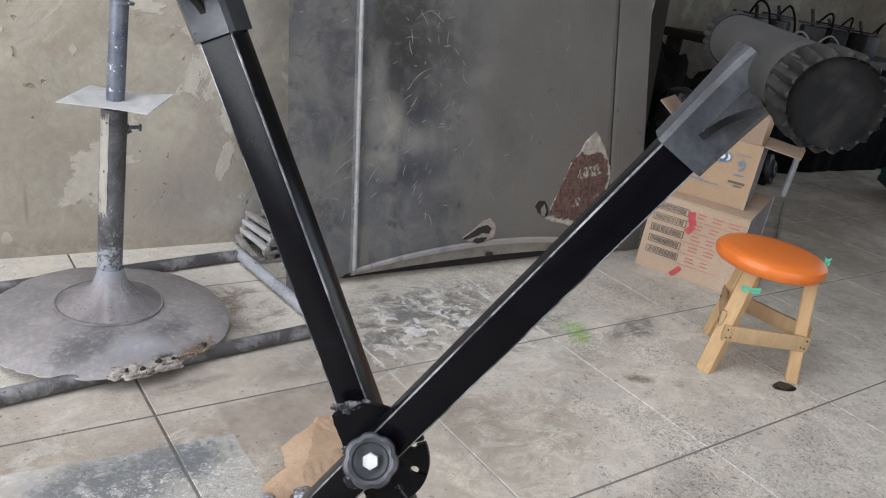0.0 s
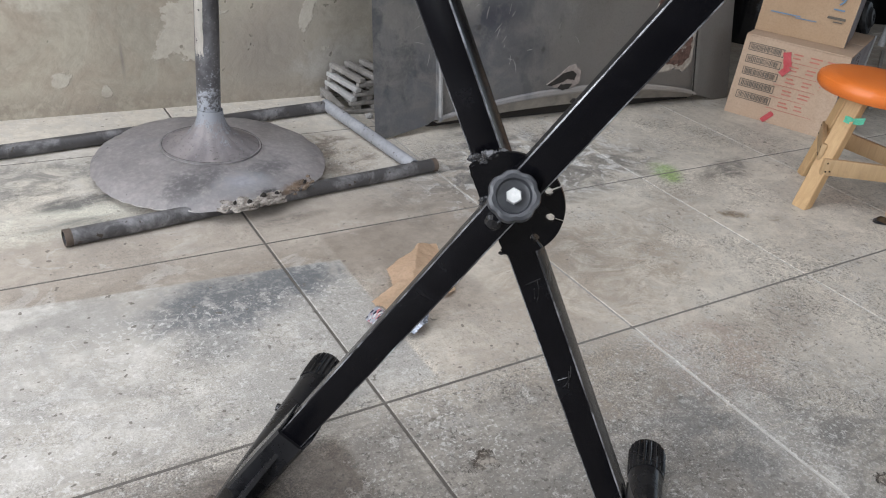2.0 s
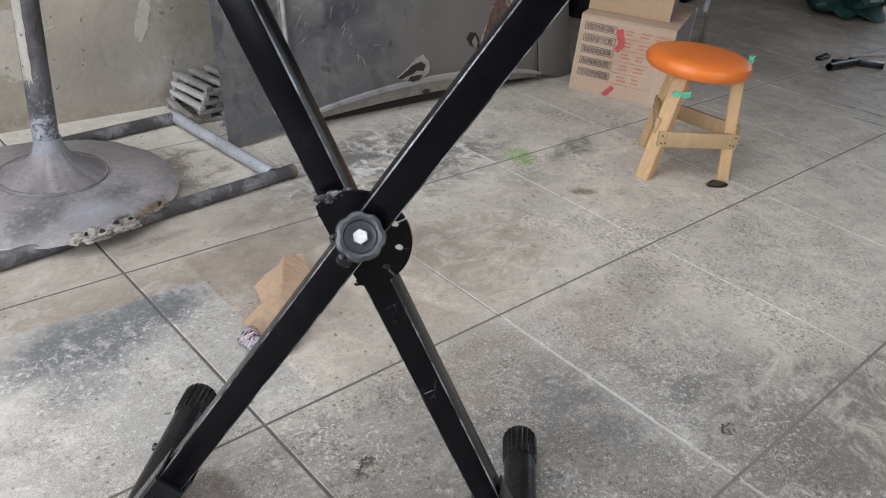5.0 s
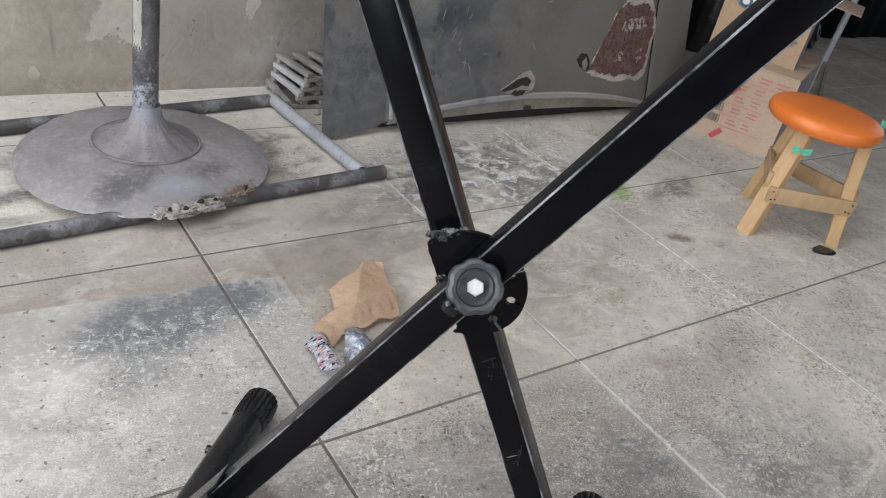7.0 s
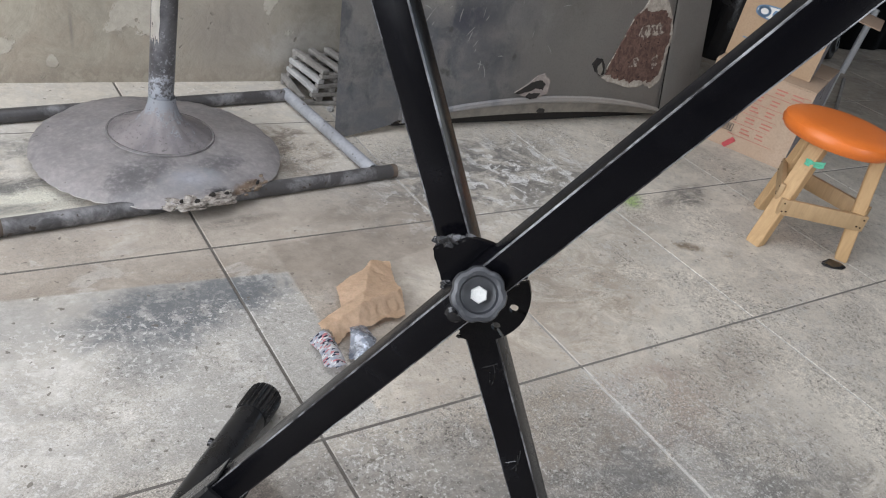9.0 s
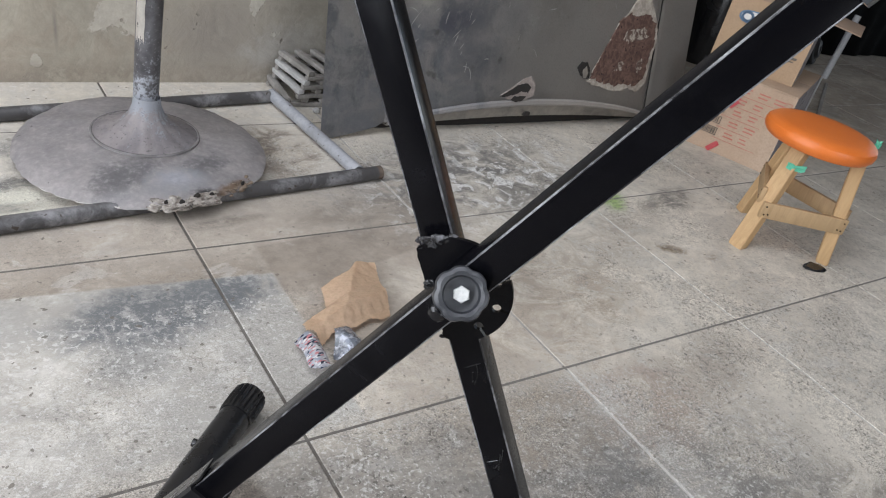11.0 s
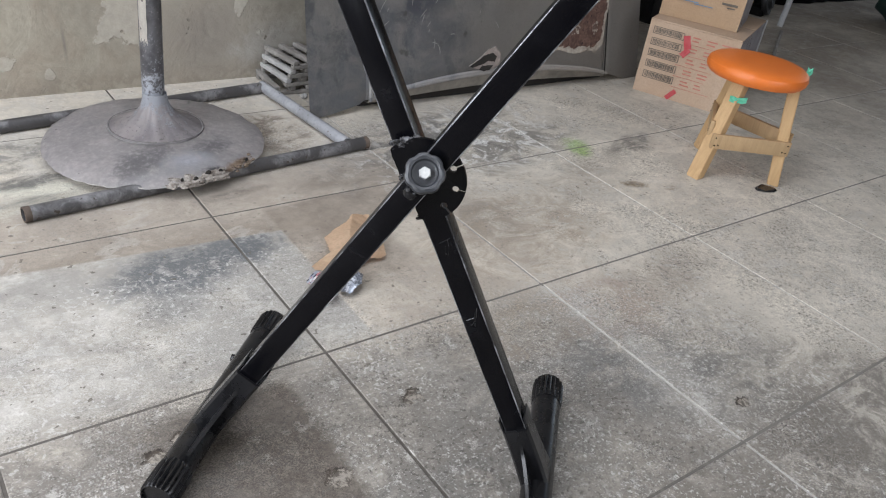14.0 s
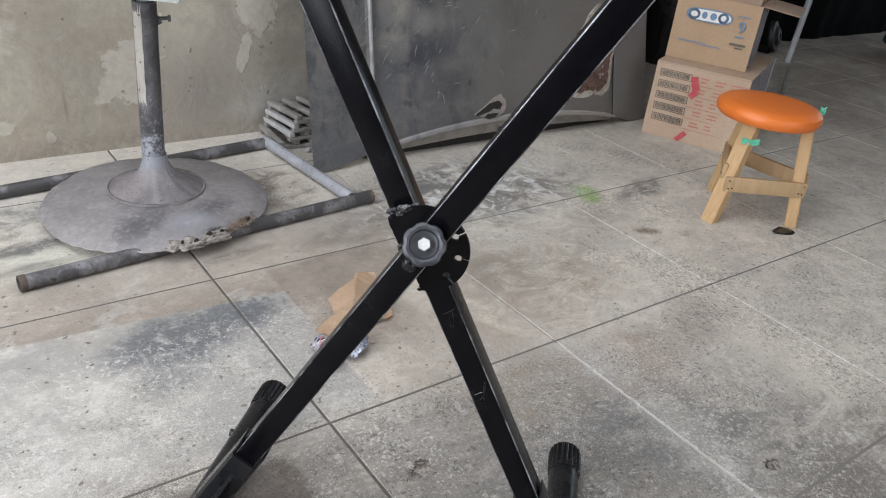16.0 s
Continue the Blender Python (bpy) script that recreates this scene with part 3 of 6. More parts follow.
def wall_mat():
    m, nt, b = nodes_of("rough_beige_plaster", 0.85, 0.0, 0.3)
    pos = position(nt)
    n1, n2 = noise_tex(nt, pos, 1.7, 8.0, 0.6, 0.6), noise_tex(nt, pos, 6.0, 8.0, 0.62, 0.9)
    n3 = noise_tex(nt, pos, 45, 6.0, 0.65)
    sep = nt.nodes.new("ShaderNodeSeparateXYZ")
    nt.links.new(pos, sep.inputs[0])
    flat = nt.nodes.new("ShaderNodeCombineXYZ")
    nt.links.new(sep.outputs[0], flat.inputs[0])
    nt.links.new(sep.outputs[2], flat.inputs[1])
    wp = flat.outputs[0]
    warp = math_node(nt, "ADD", math_node(nt, "MULTIPLY", n2, 0.65), math_node(nt, "MULTIPLY", n3, 0.35))
    col = mix(nt, ramp(nt, n1, 0.40, 0.60), (0.400, 0.362, 0.288), (0.305, 0.276, 0.224))
    col = mix(nt, ramp(nt, n2, 0.47, 0.60, 0.0, 0.65), col, (0.285, 0.240, 0.190))
    # greyer and darker towards the right
    grey_right = times(nt, ramp(nt, sep.outputs[0], -0.45, 0.05), ramp(nt, n2, 0.35, 0.6, 0.3, 1.0))
    col = mix(nt, math_node(nt, "MULTIPLY", grey_right, 0.75), col, (0.250, 0.230, 0.205))
    for cx, cz, rx, rz_, turn, c, k in ((-0.25, 0.15, 0.17, 0.16, 20, (0.225, 0.200, 0.172), 0.75), (-0.02, 0.11, 0.13, 0.07, 15, (0.36, 0.34, 0.31), 0.7), (-0.85, 0.36, 0.10, 0.07, 30, (0.46, 0.425, 0.365), 0.6)):
        col = mix(nt, math_node(nt, "MULTIPLY", spot(nt, wp, cx, cz, rx, rz_, turn, warp, 0.6), k), col, c)
    # flakes of bare plaster with hard edges
    flake = ramp(nt, noise_tex(nt, pos, 4.0, 9.0, 0.62, 0.5), 0.585, 0.60)
    for cx, cz, rx, rz_, turn in ((-0.07, 0.40, 0.06, 0.075, 10), (-0.115, 0.27, 0.022, 0.07, -15), (-0.525, 0.195, 0.030, 0.060, -30), (-0.455, 0.20, 0.022, 0.055, 10), (-0.81, 0.10, 0.03, 0.025, 0), (-0.70, 0.06, 0.016, 0.02, 0)):
        flake = math_node(nt, "MAXIMUM", flake, spot(nt, wp, cx, cz, rx, rz_, turn, warp, 0.12))
    col = mix(nt, math_node(nt, "MULTIPLY", flake, 0.75), col, (0.44, 0.405, 0.345))
    crack = spot(nt, wp, -0.652, 0.15, 0.006, 0.06, 3, warp, 0.8)
    col = mix(nt, math_node(nt, "MULTIPLY", crack, 0.7), col, (0.18, 0.165, 0.145))
    foot = times(nt, ramp(nt, math_node(nt, "ADD", sep.outputs[2], math_node(nt, "MULTIPLY", math_node(nt, "SUBTRACT", warp, 0.5), 0.25)), 0.075, 0.035), ramp(nt, n3, 0.40, 0.58, 0.4, 1.0))
    col = mix(nt, math_node(nt, "MULTIPLY", foot, 0.7), col, (0.235, 0.203, 0.165))
    col = mix(nt, 1.0, col, ramp(nt, n3, 0.36, 0.64, 1.06, 0.93), "MULTIPLY")
    pits = ramp(nt, noise_tex(nt, pos, 26, 2.0, 0.5), 0.70, 0.73)
    col = mix(nt, math_node(nt, "MULTIPLY", pits, 0.6), col, (0.16, 0.14, 0.11))
    nt.links.new(col, b.inputs["Base Color"])
    h = math_node(nt, "ADD", math_node(nt, "MULTIPLY", n2, 1.0), math_node(nt, "MULTIPLY", n3, 0.3))
    h = math_node(nt, "ADD", math_node(nt, "SUBTRACT", h, math_node(nt, "MULTIPLY", pits, 0.5)), math_node(nt, "MULTIPLY", flake, 0.22))
    bump(nt, b, h, 0.65, 0.010)
    return m


WALL = wall_mat()


def hood_mat():
    m, nt, b = nodes_of("scratched_primer", 0.5, 0.15)
    v = coords(nt)
    n1, n2, n3 = noise_tex(nt, v, 1.6, 6.0, 0.6, 0.5), noise_tex(nt, v, 6.5, 9.0, 0.68, 0.7), noise_tex(nt, v, 200, 3.0)
    col = mix(nt, ramp(nt, n1, 0.35, 0.62), (0.262, 0.244, 0.228), (0.325, 0.300, 0.276))
    sep = nt.nodes.new("ShaderNodeSeparateXYZ")
    nt.links.new(v, sep.inputs[0])
    tall = nt.nodes.new("ShaderNodeMapping")
    tall.inputs["Scale"].default_value = (1.0, 0.2, 0.42)
    nt.links.new(v, tall.inputs[0])
    streak = noise_tex(nt, tall.outputs[0], 7.0, 9.0, 0.68, 0.5)
    cloud = noise_tex(nt, v, 9.0, 9.0, 0.70, 0.6)
    left = ramp(nt, sep.outputs[0], 0.78, 0.30)
    col = mix(nt, times(nt, left, ramp(nt, n2, 0.40, 0.56, 0.25, 0.9)), col, (0.175, 0.178, 0.194))
    col = mix(nt, times(nt, left, ramp(nt, cloud, 0.50, 0.60), ramp(nt, streak, 0.40, 0.56), 0.85), col, (0.072, 0.077, 0.096))
    col = mix(nt, times(nt, ramp(nt, sep.outputs[2], 0.50, 0.68), ramp(nt, sep.outputs[0], 0.17, 0.22), ramp(nt, sep.outputs[0], 0.50, 0.36), ramp(nt, cloud, 0.40, 0.54), 0.85), col, (0.085, 0.078, 0.074))
    face = nt.nodes.new("ShaderNodeCombineXYZ")
    nt.links.new(sep.outputs[0], face.inputs[0])
    nt.links.new(sep.outputs[2], face.inputs[1])
    rag = math_node(nt, "ADD", math_node(nt, "MULTIPLY", cloud, 0.6), math_node(nt, "MULTIPLY", streak, 0.4))
    for cx, cz, rx, rz_, turn, c, k in (
        (0.28, 0.66, 0.10, 0.16, 0, (0.070, 0.065, 0.064), 0.85), (0.36, 0.52, 0.09, 0.07, 20, (0.066, 0.070, 0.086), 0.8), (0.34, 0.33, 0.13, 0.06, 10, (0.075, 0.079, 0.100), 0.8),
        (0.46, 0.72, 0.10, 0.20, -5, (0.120, 0.112, 0.105), 0.7), (0.05, 0.45, 0.08, 0.14, 0, (0.105, 0.110, 0.128), 0.7), (0.45, 0.22, 0.10, 0.05, 0, (0.105, 0.108, 0.122), 0.7), (0.72, 0.45, 0.10, 0.16, 10, (0.19, 0.176, 0.162), 0.6),
        (0.255, 0.47, 0.055, 0.075, 10, (0.47, 0.435, 0.385), 0.85), (0.25, 0.36, 0.05, 0.05, 0, (0.44, 0.41, 0.365), 0.75), (0.34, 0.42, 0.045, 0.04, 30, (0.38, 0.365, 0.345), 0.7), (0.22, 0.60, 0.03, 0.09, 0, (0.36, 0.34, 0.315), 0.65), (0.03, 0.58, 0.03, 0.12, 10, (0.30, 0.29, 0.28), 0.6), (0.58, 0.62, 0.06, 0.03, 20, (0.37, 0.35, 0.32), 0.5)):
        patch = times(nt, spot(nt, face.outputs[0], cx, cz, rx, rz_, turn, rag, 0.7), ramp(nt, cloud, 0.42, 0.54, 0.45, 1.0))
        col = mix(nt, math_node(nt, "MULTIPLY", patch, k), col, c)
    col = mix(nt, times(nt, ramp(nt, streak, 0.50, 0.62), 0.45), col, (0.30, 0.288, 0.270))
    col = mix(nt, times(nt, ramp(nt, noise_tex(nt, v, 28, 8.0, 0.72), 0.54, 0.64), ramp(nt, n1, 0.42, 0.6), 0.45), col, (0.34, 0.328, 0.31))
    col = mix(nt, times(nt, ramp(nt, noise_tex(nt, v, 16, 3.0, 0.5), 0.70, 0.76), 0.6), col, (0.08, 0.072, 0.066))
    col = mix(nt, ramp(nt, n3, 0.5, 0.8, 0.0, 0.3), col, (0.10, 0.097, 0.093))
    nt.links.new(col, b.inputs["Base Color"])
    nt.links.new(ramp(nt, n2, 0.3, 0.7, 0.40, 0.60), b.inputs["Roughness"])
    bump(nt, b, n2, 0.12, 0.004)
    return m


HOOD = hood_mat()
# paler grey that paints the soft highlight along the bonnet's crease
CREASE_HIGHLIGHT = surface("crease_highlight", (0.20, 0.197, 0.195), (0.33, 0.322, 0.31), 12, 120, 0.5, 0.1, spread=(0.4, 0.62))
SCRATCH = surface("scratched_bare_metal", (0.36, 0.35, 0.33), (0.56, 0.545, 0.52), 40, 200, 0.5, 0.1)
HOOD_LIP = surface("hood_lip_primer", (0.225, 0.203, 0.174), (0.125, 0.115, 0.102), 16, 120, 0.55, 0.1, bumpy=0.2)


def packet_mat():
    m, nt, b = nodes_of("printed_wrapper_film", 0.22, 0.15, 0.8)
    v = coords(nt)
    mp = nt.nodes.new("ShaderNodeMapping")
    mp.inputs["Rotation"].default_value = (0, 0, radians(35))
    mp.inputs["Scale"].default_value = (1.0, 2.4, 1.0)
    nt.links.new(v, mp.inputs[0])
    cells = nt.nodes.new("ShaderNodeTexVoronoi")
    cells.inputs["Scale"].default_value = 130.0
    nt.links.new(mp.outputs[0], cells.inputs["Vector"])
    tint = nt.nodes.new("ShaderNodeSeparateColor")
    nt.links.new(cells.outputs["Color"], tint.inputs[0])
    big = noise_tex(nt, v, 30, 4.0, 0.6, 0.5)
    col = mix(nt, ramp(nt, big, 0.40, 0.60), (0.66, 0.64, 0.66), (0.42, 0.46, 0.54))
    col = mix(nt, ramp(nt, tint.outputs[0], 0.79, 0.81), col, (0.05, 0.055, 0.09))
    col = mix(nt, ramp(nt, tint.outputs[1], 0.80, 0.82), col, (0.62, 0.26, 0.28))
    col = mix(nt, ramp(nt, tint.outputs[2], 0.78, 0.80), col, (0.80, 0.80, 0.80))
    nt.links.new(col, b.inputs["Base Color"])
    bump(nt, b, noise_tex(nt, v, 60, 4.0), 0.6, 0.003)
    return m


PACKET = packet_mat()


# ---- mesh helpers ----
def finish(bm, name, material, smooth=True, angle=35):
    bmesh.ops.recalc_face_normals(bm, faces=bm.faces)
    if smooth:
        for f in bm.faces:
            f.smooth = True
        lim = radians(angle)
        for e in bm.edges:
            if len(e.link_faces) == 2 and e.calc_face_angle(0.0) > lim:
                e.smooth = False
    me = bpy.data.meshes.new(name)
    bm.to_mesh(me)
    bm.free()
    me.materials.append(material)
    return me


def part(name, bm, material, parent, label="", smooth=True):
    ob = new(name, finish(bm, name, material, smooth))
    ob.parent = parent
    if label:
        tagged(ob, label)
    return ob


def thing(name, m, label, category, group="", kind=""):
    e = new(name)
    e.empty_display_size = 0.05
    e.matrix_world = m
    return tagged(e, label, category, group, kind)


def single(name, bm, material, m, label, category, kind="", smooth=True):
    ob = new(name, finish(bm, name, material, smooth))
    ob.matrix_world = m
    return tagged(ob, label, category, "", kind)


def box(sx, sy, sz, at=(0, 0, 0), bev=0.0, turn=None, seg=2):
    bm = bmesh.new()
    bmesh.ops.create_cube(bm, size=1.0, matrix=Matrix.Diagonal((sx, sy, sz, 1)))
    if bev:
        bmesh.ops.bevel(bm, geom=list(bm.edges), offset=bev, segments=seg, affect="EDGES", profile=0.6)
    m = Matrix.Translation(at)
    if turn is not None:
        m = m @ turn
    bmesh.ops.transform(bm, matrix=m, verts=bm.verts)
    return bm


def lathe(profile, n=32, wave=None):
    """Turns (radius, z) round z; wave(angle, i) scales a ring's radius."""
    bm = bmesh.new()
    rings = []
    for i, (r, z) in enumerate(profile):
        ring = []
        for k in range(n):
            a = 2 * math.pi * k / n
            rr = r * (wave(a, i) if wave else 1.0)
            ring.append(bm.verts.new((rr * math.cos(a), rr * math.sin(a), z)))
        rings.append(ring)
    for p, q in zip(rings, rings[1:]):
        for k in range(n):
            bm.faces.new((p[k], p[(k + 1) % n], q[(k + 1) % n], q[k]))
    for ring in (rings[0], rings[-1]):
        if profile[0 if ring is rings[0] else -1][0] > 1e-5:
            bm.faces.new(ring)
    return bm


def moved(bm, m):
    bmesh.ops.transform(bm, matrix=m, verts=bm.verts)
    return bm


def joined(*bms):
    out = bmesh.new()
    for b in bms:
        tmp = bpy.data.meshes.new("tmp")
        b.to_mesh(tmp)
        b.free()
        out.from_mesh(tmp)
        bpy.data.meshes.remove(tmp)
    return out


def along(p, q):
    """Pose with z running from p to q."""
    d = Vector(q) - Vector(p)
    return Matrix.Translation(p) @ d.to_track_quat("Z", "Y").to_matrix().to_4x4()


def rod(p, q, r, n=20, wall=0.0, dents=0.0):
    """A round bar or, with a wall, an open pipe from p to q."""
    length = (Vector(q) - Vector(p)).length
    zs = [length * k / 8 for k in range(9)]
    prof = [(r, z) for z in zs]
    if wall:
        prof = prof + [(r - wall, length), (r - wall, length - 0.08), (0.0, length - 0.081)]
        prof = [(0.0, 0.081), (r - wall, 0.08), (r - wall, 0.0)] + prof
    bm = lathe(prof, n)
    if dents:
        for v in bm.verts:
            k = noise.noise(v.co * 22)
            v.co.x, v.co.y = v.co.x * (1 + dents * k), v.co.y * (1 + dents * k)
    return moved(bm, along(p, q))


def prism(outline, depth, at=0.0):
    """Outline in x and z, pushed along y from at to at + depth."""
    bm = bmesh.new()
    front = [bm.verts.new((x, at, z)) for x, z in outline]
    back = [bm.verts.new((x, at + depth, z)) for x, z in outline]
    n = len(outline)
    bm.faces.new(front)
    bm.faces.new(back[::-1])
    for k in range(n):
        bm.faces.new((front[k], back[k], back[(k + 1) % n], front[(k + 1) % n]))
    return bm


def loft(rings):
    bm = bmesh.new()
    vs = [[bm.verts.new(p) for p in ring] for ring in rings]
    n = len(rings[0])
    for p, q in zip(vs, vs[1:]):
        for k in range(n):
            bm.faces.new((p[k], p[(k + 1) % n], q[(k + 1) % n], q[k]))
    bm.faces.new(vs[0])
    bm.faces.new(vs[-1])
    return bm


def cable(pts, r, n=8):
    """A bent cord through the points."""
    c = [Vector(p) for p in pts]
    fine = []
    for i in range(len(c) - 1):
        a, b, d, e = c[max(i - 1, 0)], c[i], c[i + 1], c[min(i + 2, len(c) - 1)]
        for k in range(6):
            t = k / 6
            fine.append(0.5 * ((2 * b) + (d - a) * t + (2 * a - 5 * b + 4 * d - e) * t * t + (3 * b - a - 3 * d + e) * t ** 3))
    fine.append(c[-1])
    rings = []
    for i, p in enumerate(fine):
        tan = (fine[min(i + 1, len(fine) - 1)] - fine[max(i - 1, 0)]).normalized()
        q = tan.to_track_quat("Z", "Y")
        rings.append([p + q @ Vector((r * math.cos(2 * math.pi * k / n), r * math.sin(2 * math.pi * k / n), 0)) for k in range(n)])
    return loft(rings)


def blob(seed, rx, ry, rz, rough=0.3, n=3, freq=3.0):
    """A crumpled lump that sits on z = 0."""
    bm = bmesh.new()
    bmesh.ops.create_icosphere(bm, subdivisions=n, radius=1.0)
    for v in bm.verts:
        k = 1 + rough * noise.noise(v.co * freq + Vector((seed * 7.1, seed * 3.3, seed)))
        v.co = Vector((v.co.x * rx * k, v.co.y * ry * k, max(-0.5, v.co.z) * rz * k))
    low = min(v.co.z for v in bm.verts)
    for v in bm.verts:
        v.co.z -= low
    return bm


# ---- the large structure ----
WALL_Y, END_X, BACK_Y, WEST_X, EAST_X, SOUTH_Y, TOP = 1.385, 1.62, 3.1, -3.3, 6.6, -4.5, 3.0


def slab(name, lo, hi, material, label, category):
    c = [(a + b) / 2 for a, b in zip(lo, hi)]
    s = [b - a for a, b in zip(lo, hi)]
    return single(name, box(*s), material, pose(*c), label, category, "structure", False)


floor = slab("floor", (WEST_X, SOUTH_Y, -0.15), (EAST_X, BACK_Y, -0.0016), GROUT, "tiled workshop floor with dirty pale grout", "floor")
slab("ground", (-40, -40, -0.4), (40, 40, -0.16), OUTSIDE, "pale concrete yard outside the workshop", "ground")
slab("wall_north", (WEST_X, WALL_Y, -0.1), (END_X, WALL_Y + 0.15, TOP), WALL, "rough beige plaster wall with flakes and scratches", "wall")
slab("wall_recess", (END_X - 0.15, WALL_Y + 0.15, -0.1), (END_X, BACK_Y, TOP), WALL, "beige plaster return wall of the recess", "wall")
slab("wall_back", (END_X - 0.15, BACK_Y, -0.1), (EAST_X, BACK_Y + 0.15, TOP), WALL, "beige plaster wall behind the clutter", "wall")
for lo, hi in (((EAST_X, SOUTH_Y - 0.15, -0.1), (EAST_X + 0.15, -0.5, TOP)), ((EAST_X, 1.6, -0.1), (EAST_X + 0.15, BACK_Y + 0.15, TOP)), ((EAST_X, -0.5, 2.5), (EAST_X + 0.15, 1.6, TOP))):
    slab("wall_east", lo, hi, WALL, "beige plaster wall beside the street door opening", "wall")
for lo, hi in (((-3.45, SOUTH_Y - 0.15, -0.1), (WEST_X, -1.7, TOP)), ((-3.45, 1.2, -0.1), (WEST_X, WALL_Y + 0.15, TOP)), ((-3.45, -1.7, 2.6), (WEST_X, 1.2, TOP))):
    slab("wall_west", lo, hi, WALL, "beige plaster wall beside the wide door opening", "wall")
for lo, hi in (((WEST_X, SOUTH_Y - 0.15, -0.1), (-1.4, SOUTH_Y, TOP)), ((1.4, SOUTH_Y - 0.15, -0.1), (EAST_X, SOUTH_Y, TOP)), ((-1.4, SOUTH_Y - 0.15, 2.7), (1.4, SOUTH_Y, TOP))):
    slab("wall_south", lo, hi, WALL, "beige plaster wall beside the yard door opening", "wall")
# unseen ceiling, its opening added to let the overhead fill in
for lo, hi in (((-3.45, SOUTH_Y - 0.15, TOP), (-2.40, BACK_Y + 0.15, TOP + 0.12)), ((0.10, SOUTH_Y - 0.15, TOP), (EAST_X + 0.15, BACK_Y + 0.15, TOP + 0.12)), ((-2.40, SOUTH_Y - 0.15, TOP), (0.10, -0.95, TOP + 0.12)), ((-2.40, 1.15, TOP), (0.10, BACK_Y + 0.15, TOP + 0.12))):
    slab("ceiling", lo, hi, CEILING_PAINT, "plain pale workshop ceiling round an opening added for overhead fill", "ceiling")

# ---- the stand ----
# x runs across the X, y along the bars, z up
STAND = pose(-0.649, -0.347, 0.0, 0, 0, -46.79)
CX, CZ = -0.0195, 0.5064
TA, TB = 0.480, 0.521
stand = thing("keyboard_stand", STAND, "black square-tube X stand with a clamping knob, on the tiled floor", "stand")


def arm_pose(side, y):
    """z runs up the arm, x across it, y along the bars; origin at the crossing."""
    th = -TA if side == "A" else TB
    return Matrix.Translation((CX, y, CZ)) @ Matrix.Rotation(th, 4, "Y")


YA, YB = 0.099, 0.0465
for side, y, lo, hi in (("A", YA, -0.50, 0.46), ("B", YB, -0.51, 0.46)):
    bm = box(0.0325, 0.0325, hi - lo, (0, 0, (hi + lo) / 2), 0.0016, None, 2)
    bm.normal_update()
    # bevel faces take the painted edge highlight
    for f in bm.faces:
        f.material_index = 1 if max(abs(c) for c in f.normal) < 0.97 else 0
    part("arm", moved(bm, arm_pose(side, y)), BLACK_PAINT, stand).data.materials.append(EDGE_GLINT)


def grooved_cap(length, r):
    """A ribbed end cap, its closed end at z = 0."""
    ribs = 20

    def wave(a, i):
        s = 0.5 + 0.5 * math.cos(a * ribs)
        return 1.0 - (0.13 * (1 - s ** 0.7) if 2 < i < 9 else 0.0)

    prof = [(0.0, 0.005), (r * 0.84, 0.005), (r * 0.87, 0.0), (r * 0.93, 0.001), (r * 0.985, 0.005), (r, 0.010), (r, length * 0.5), (r * 0.99, length - 0.010), (r * 0.97, length - 0.004), (r * 0.93, length), (r * 0.80, length)]
    return lathe(prof, 120, wave)


Y0, Y1 = -0.112, 0.330
TO_Y = Matrix.Rotation(radians(-90), 4, "X")
BACK = Matrix.Rotation(radians(90), 4, "X")


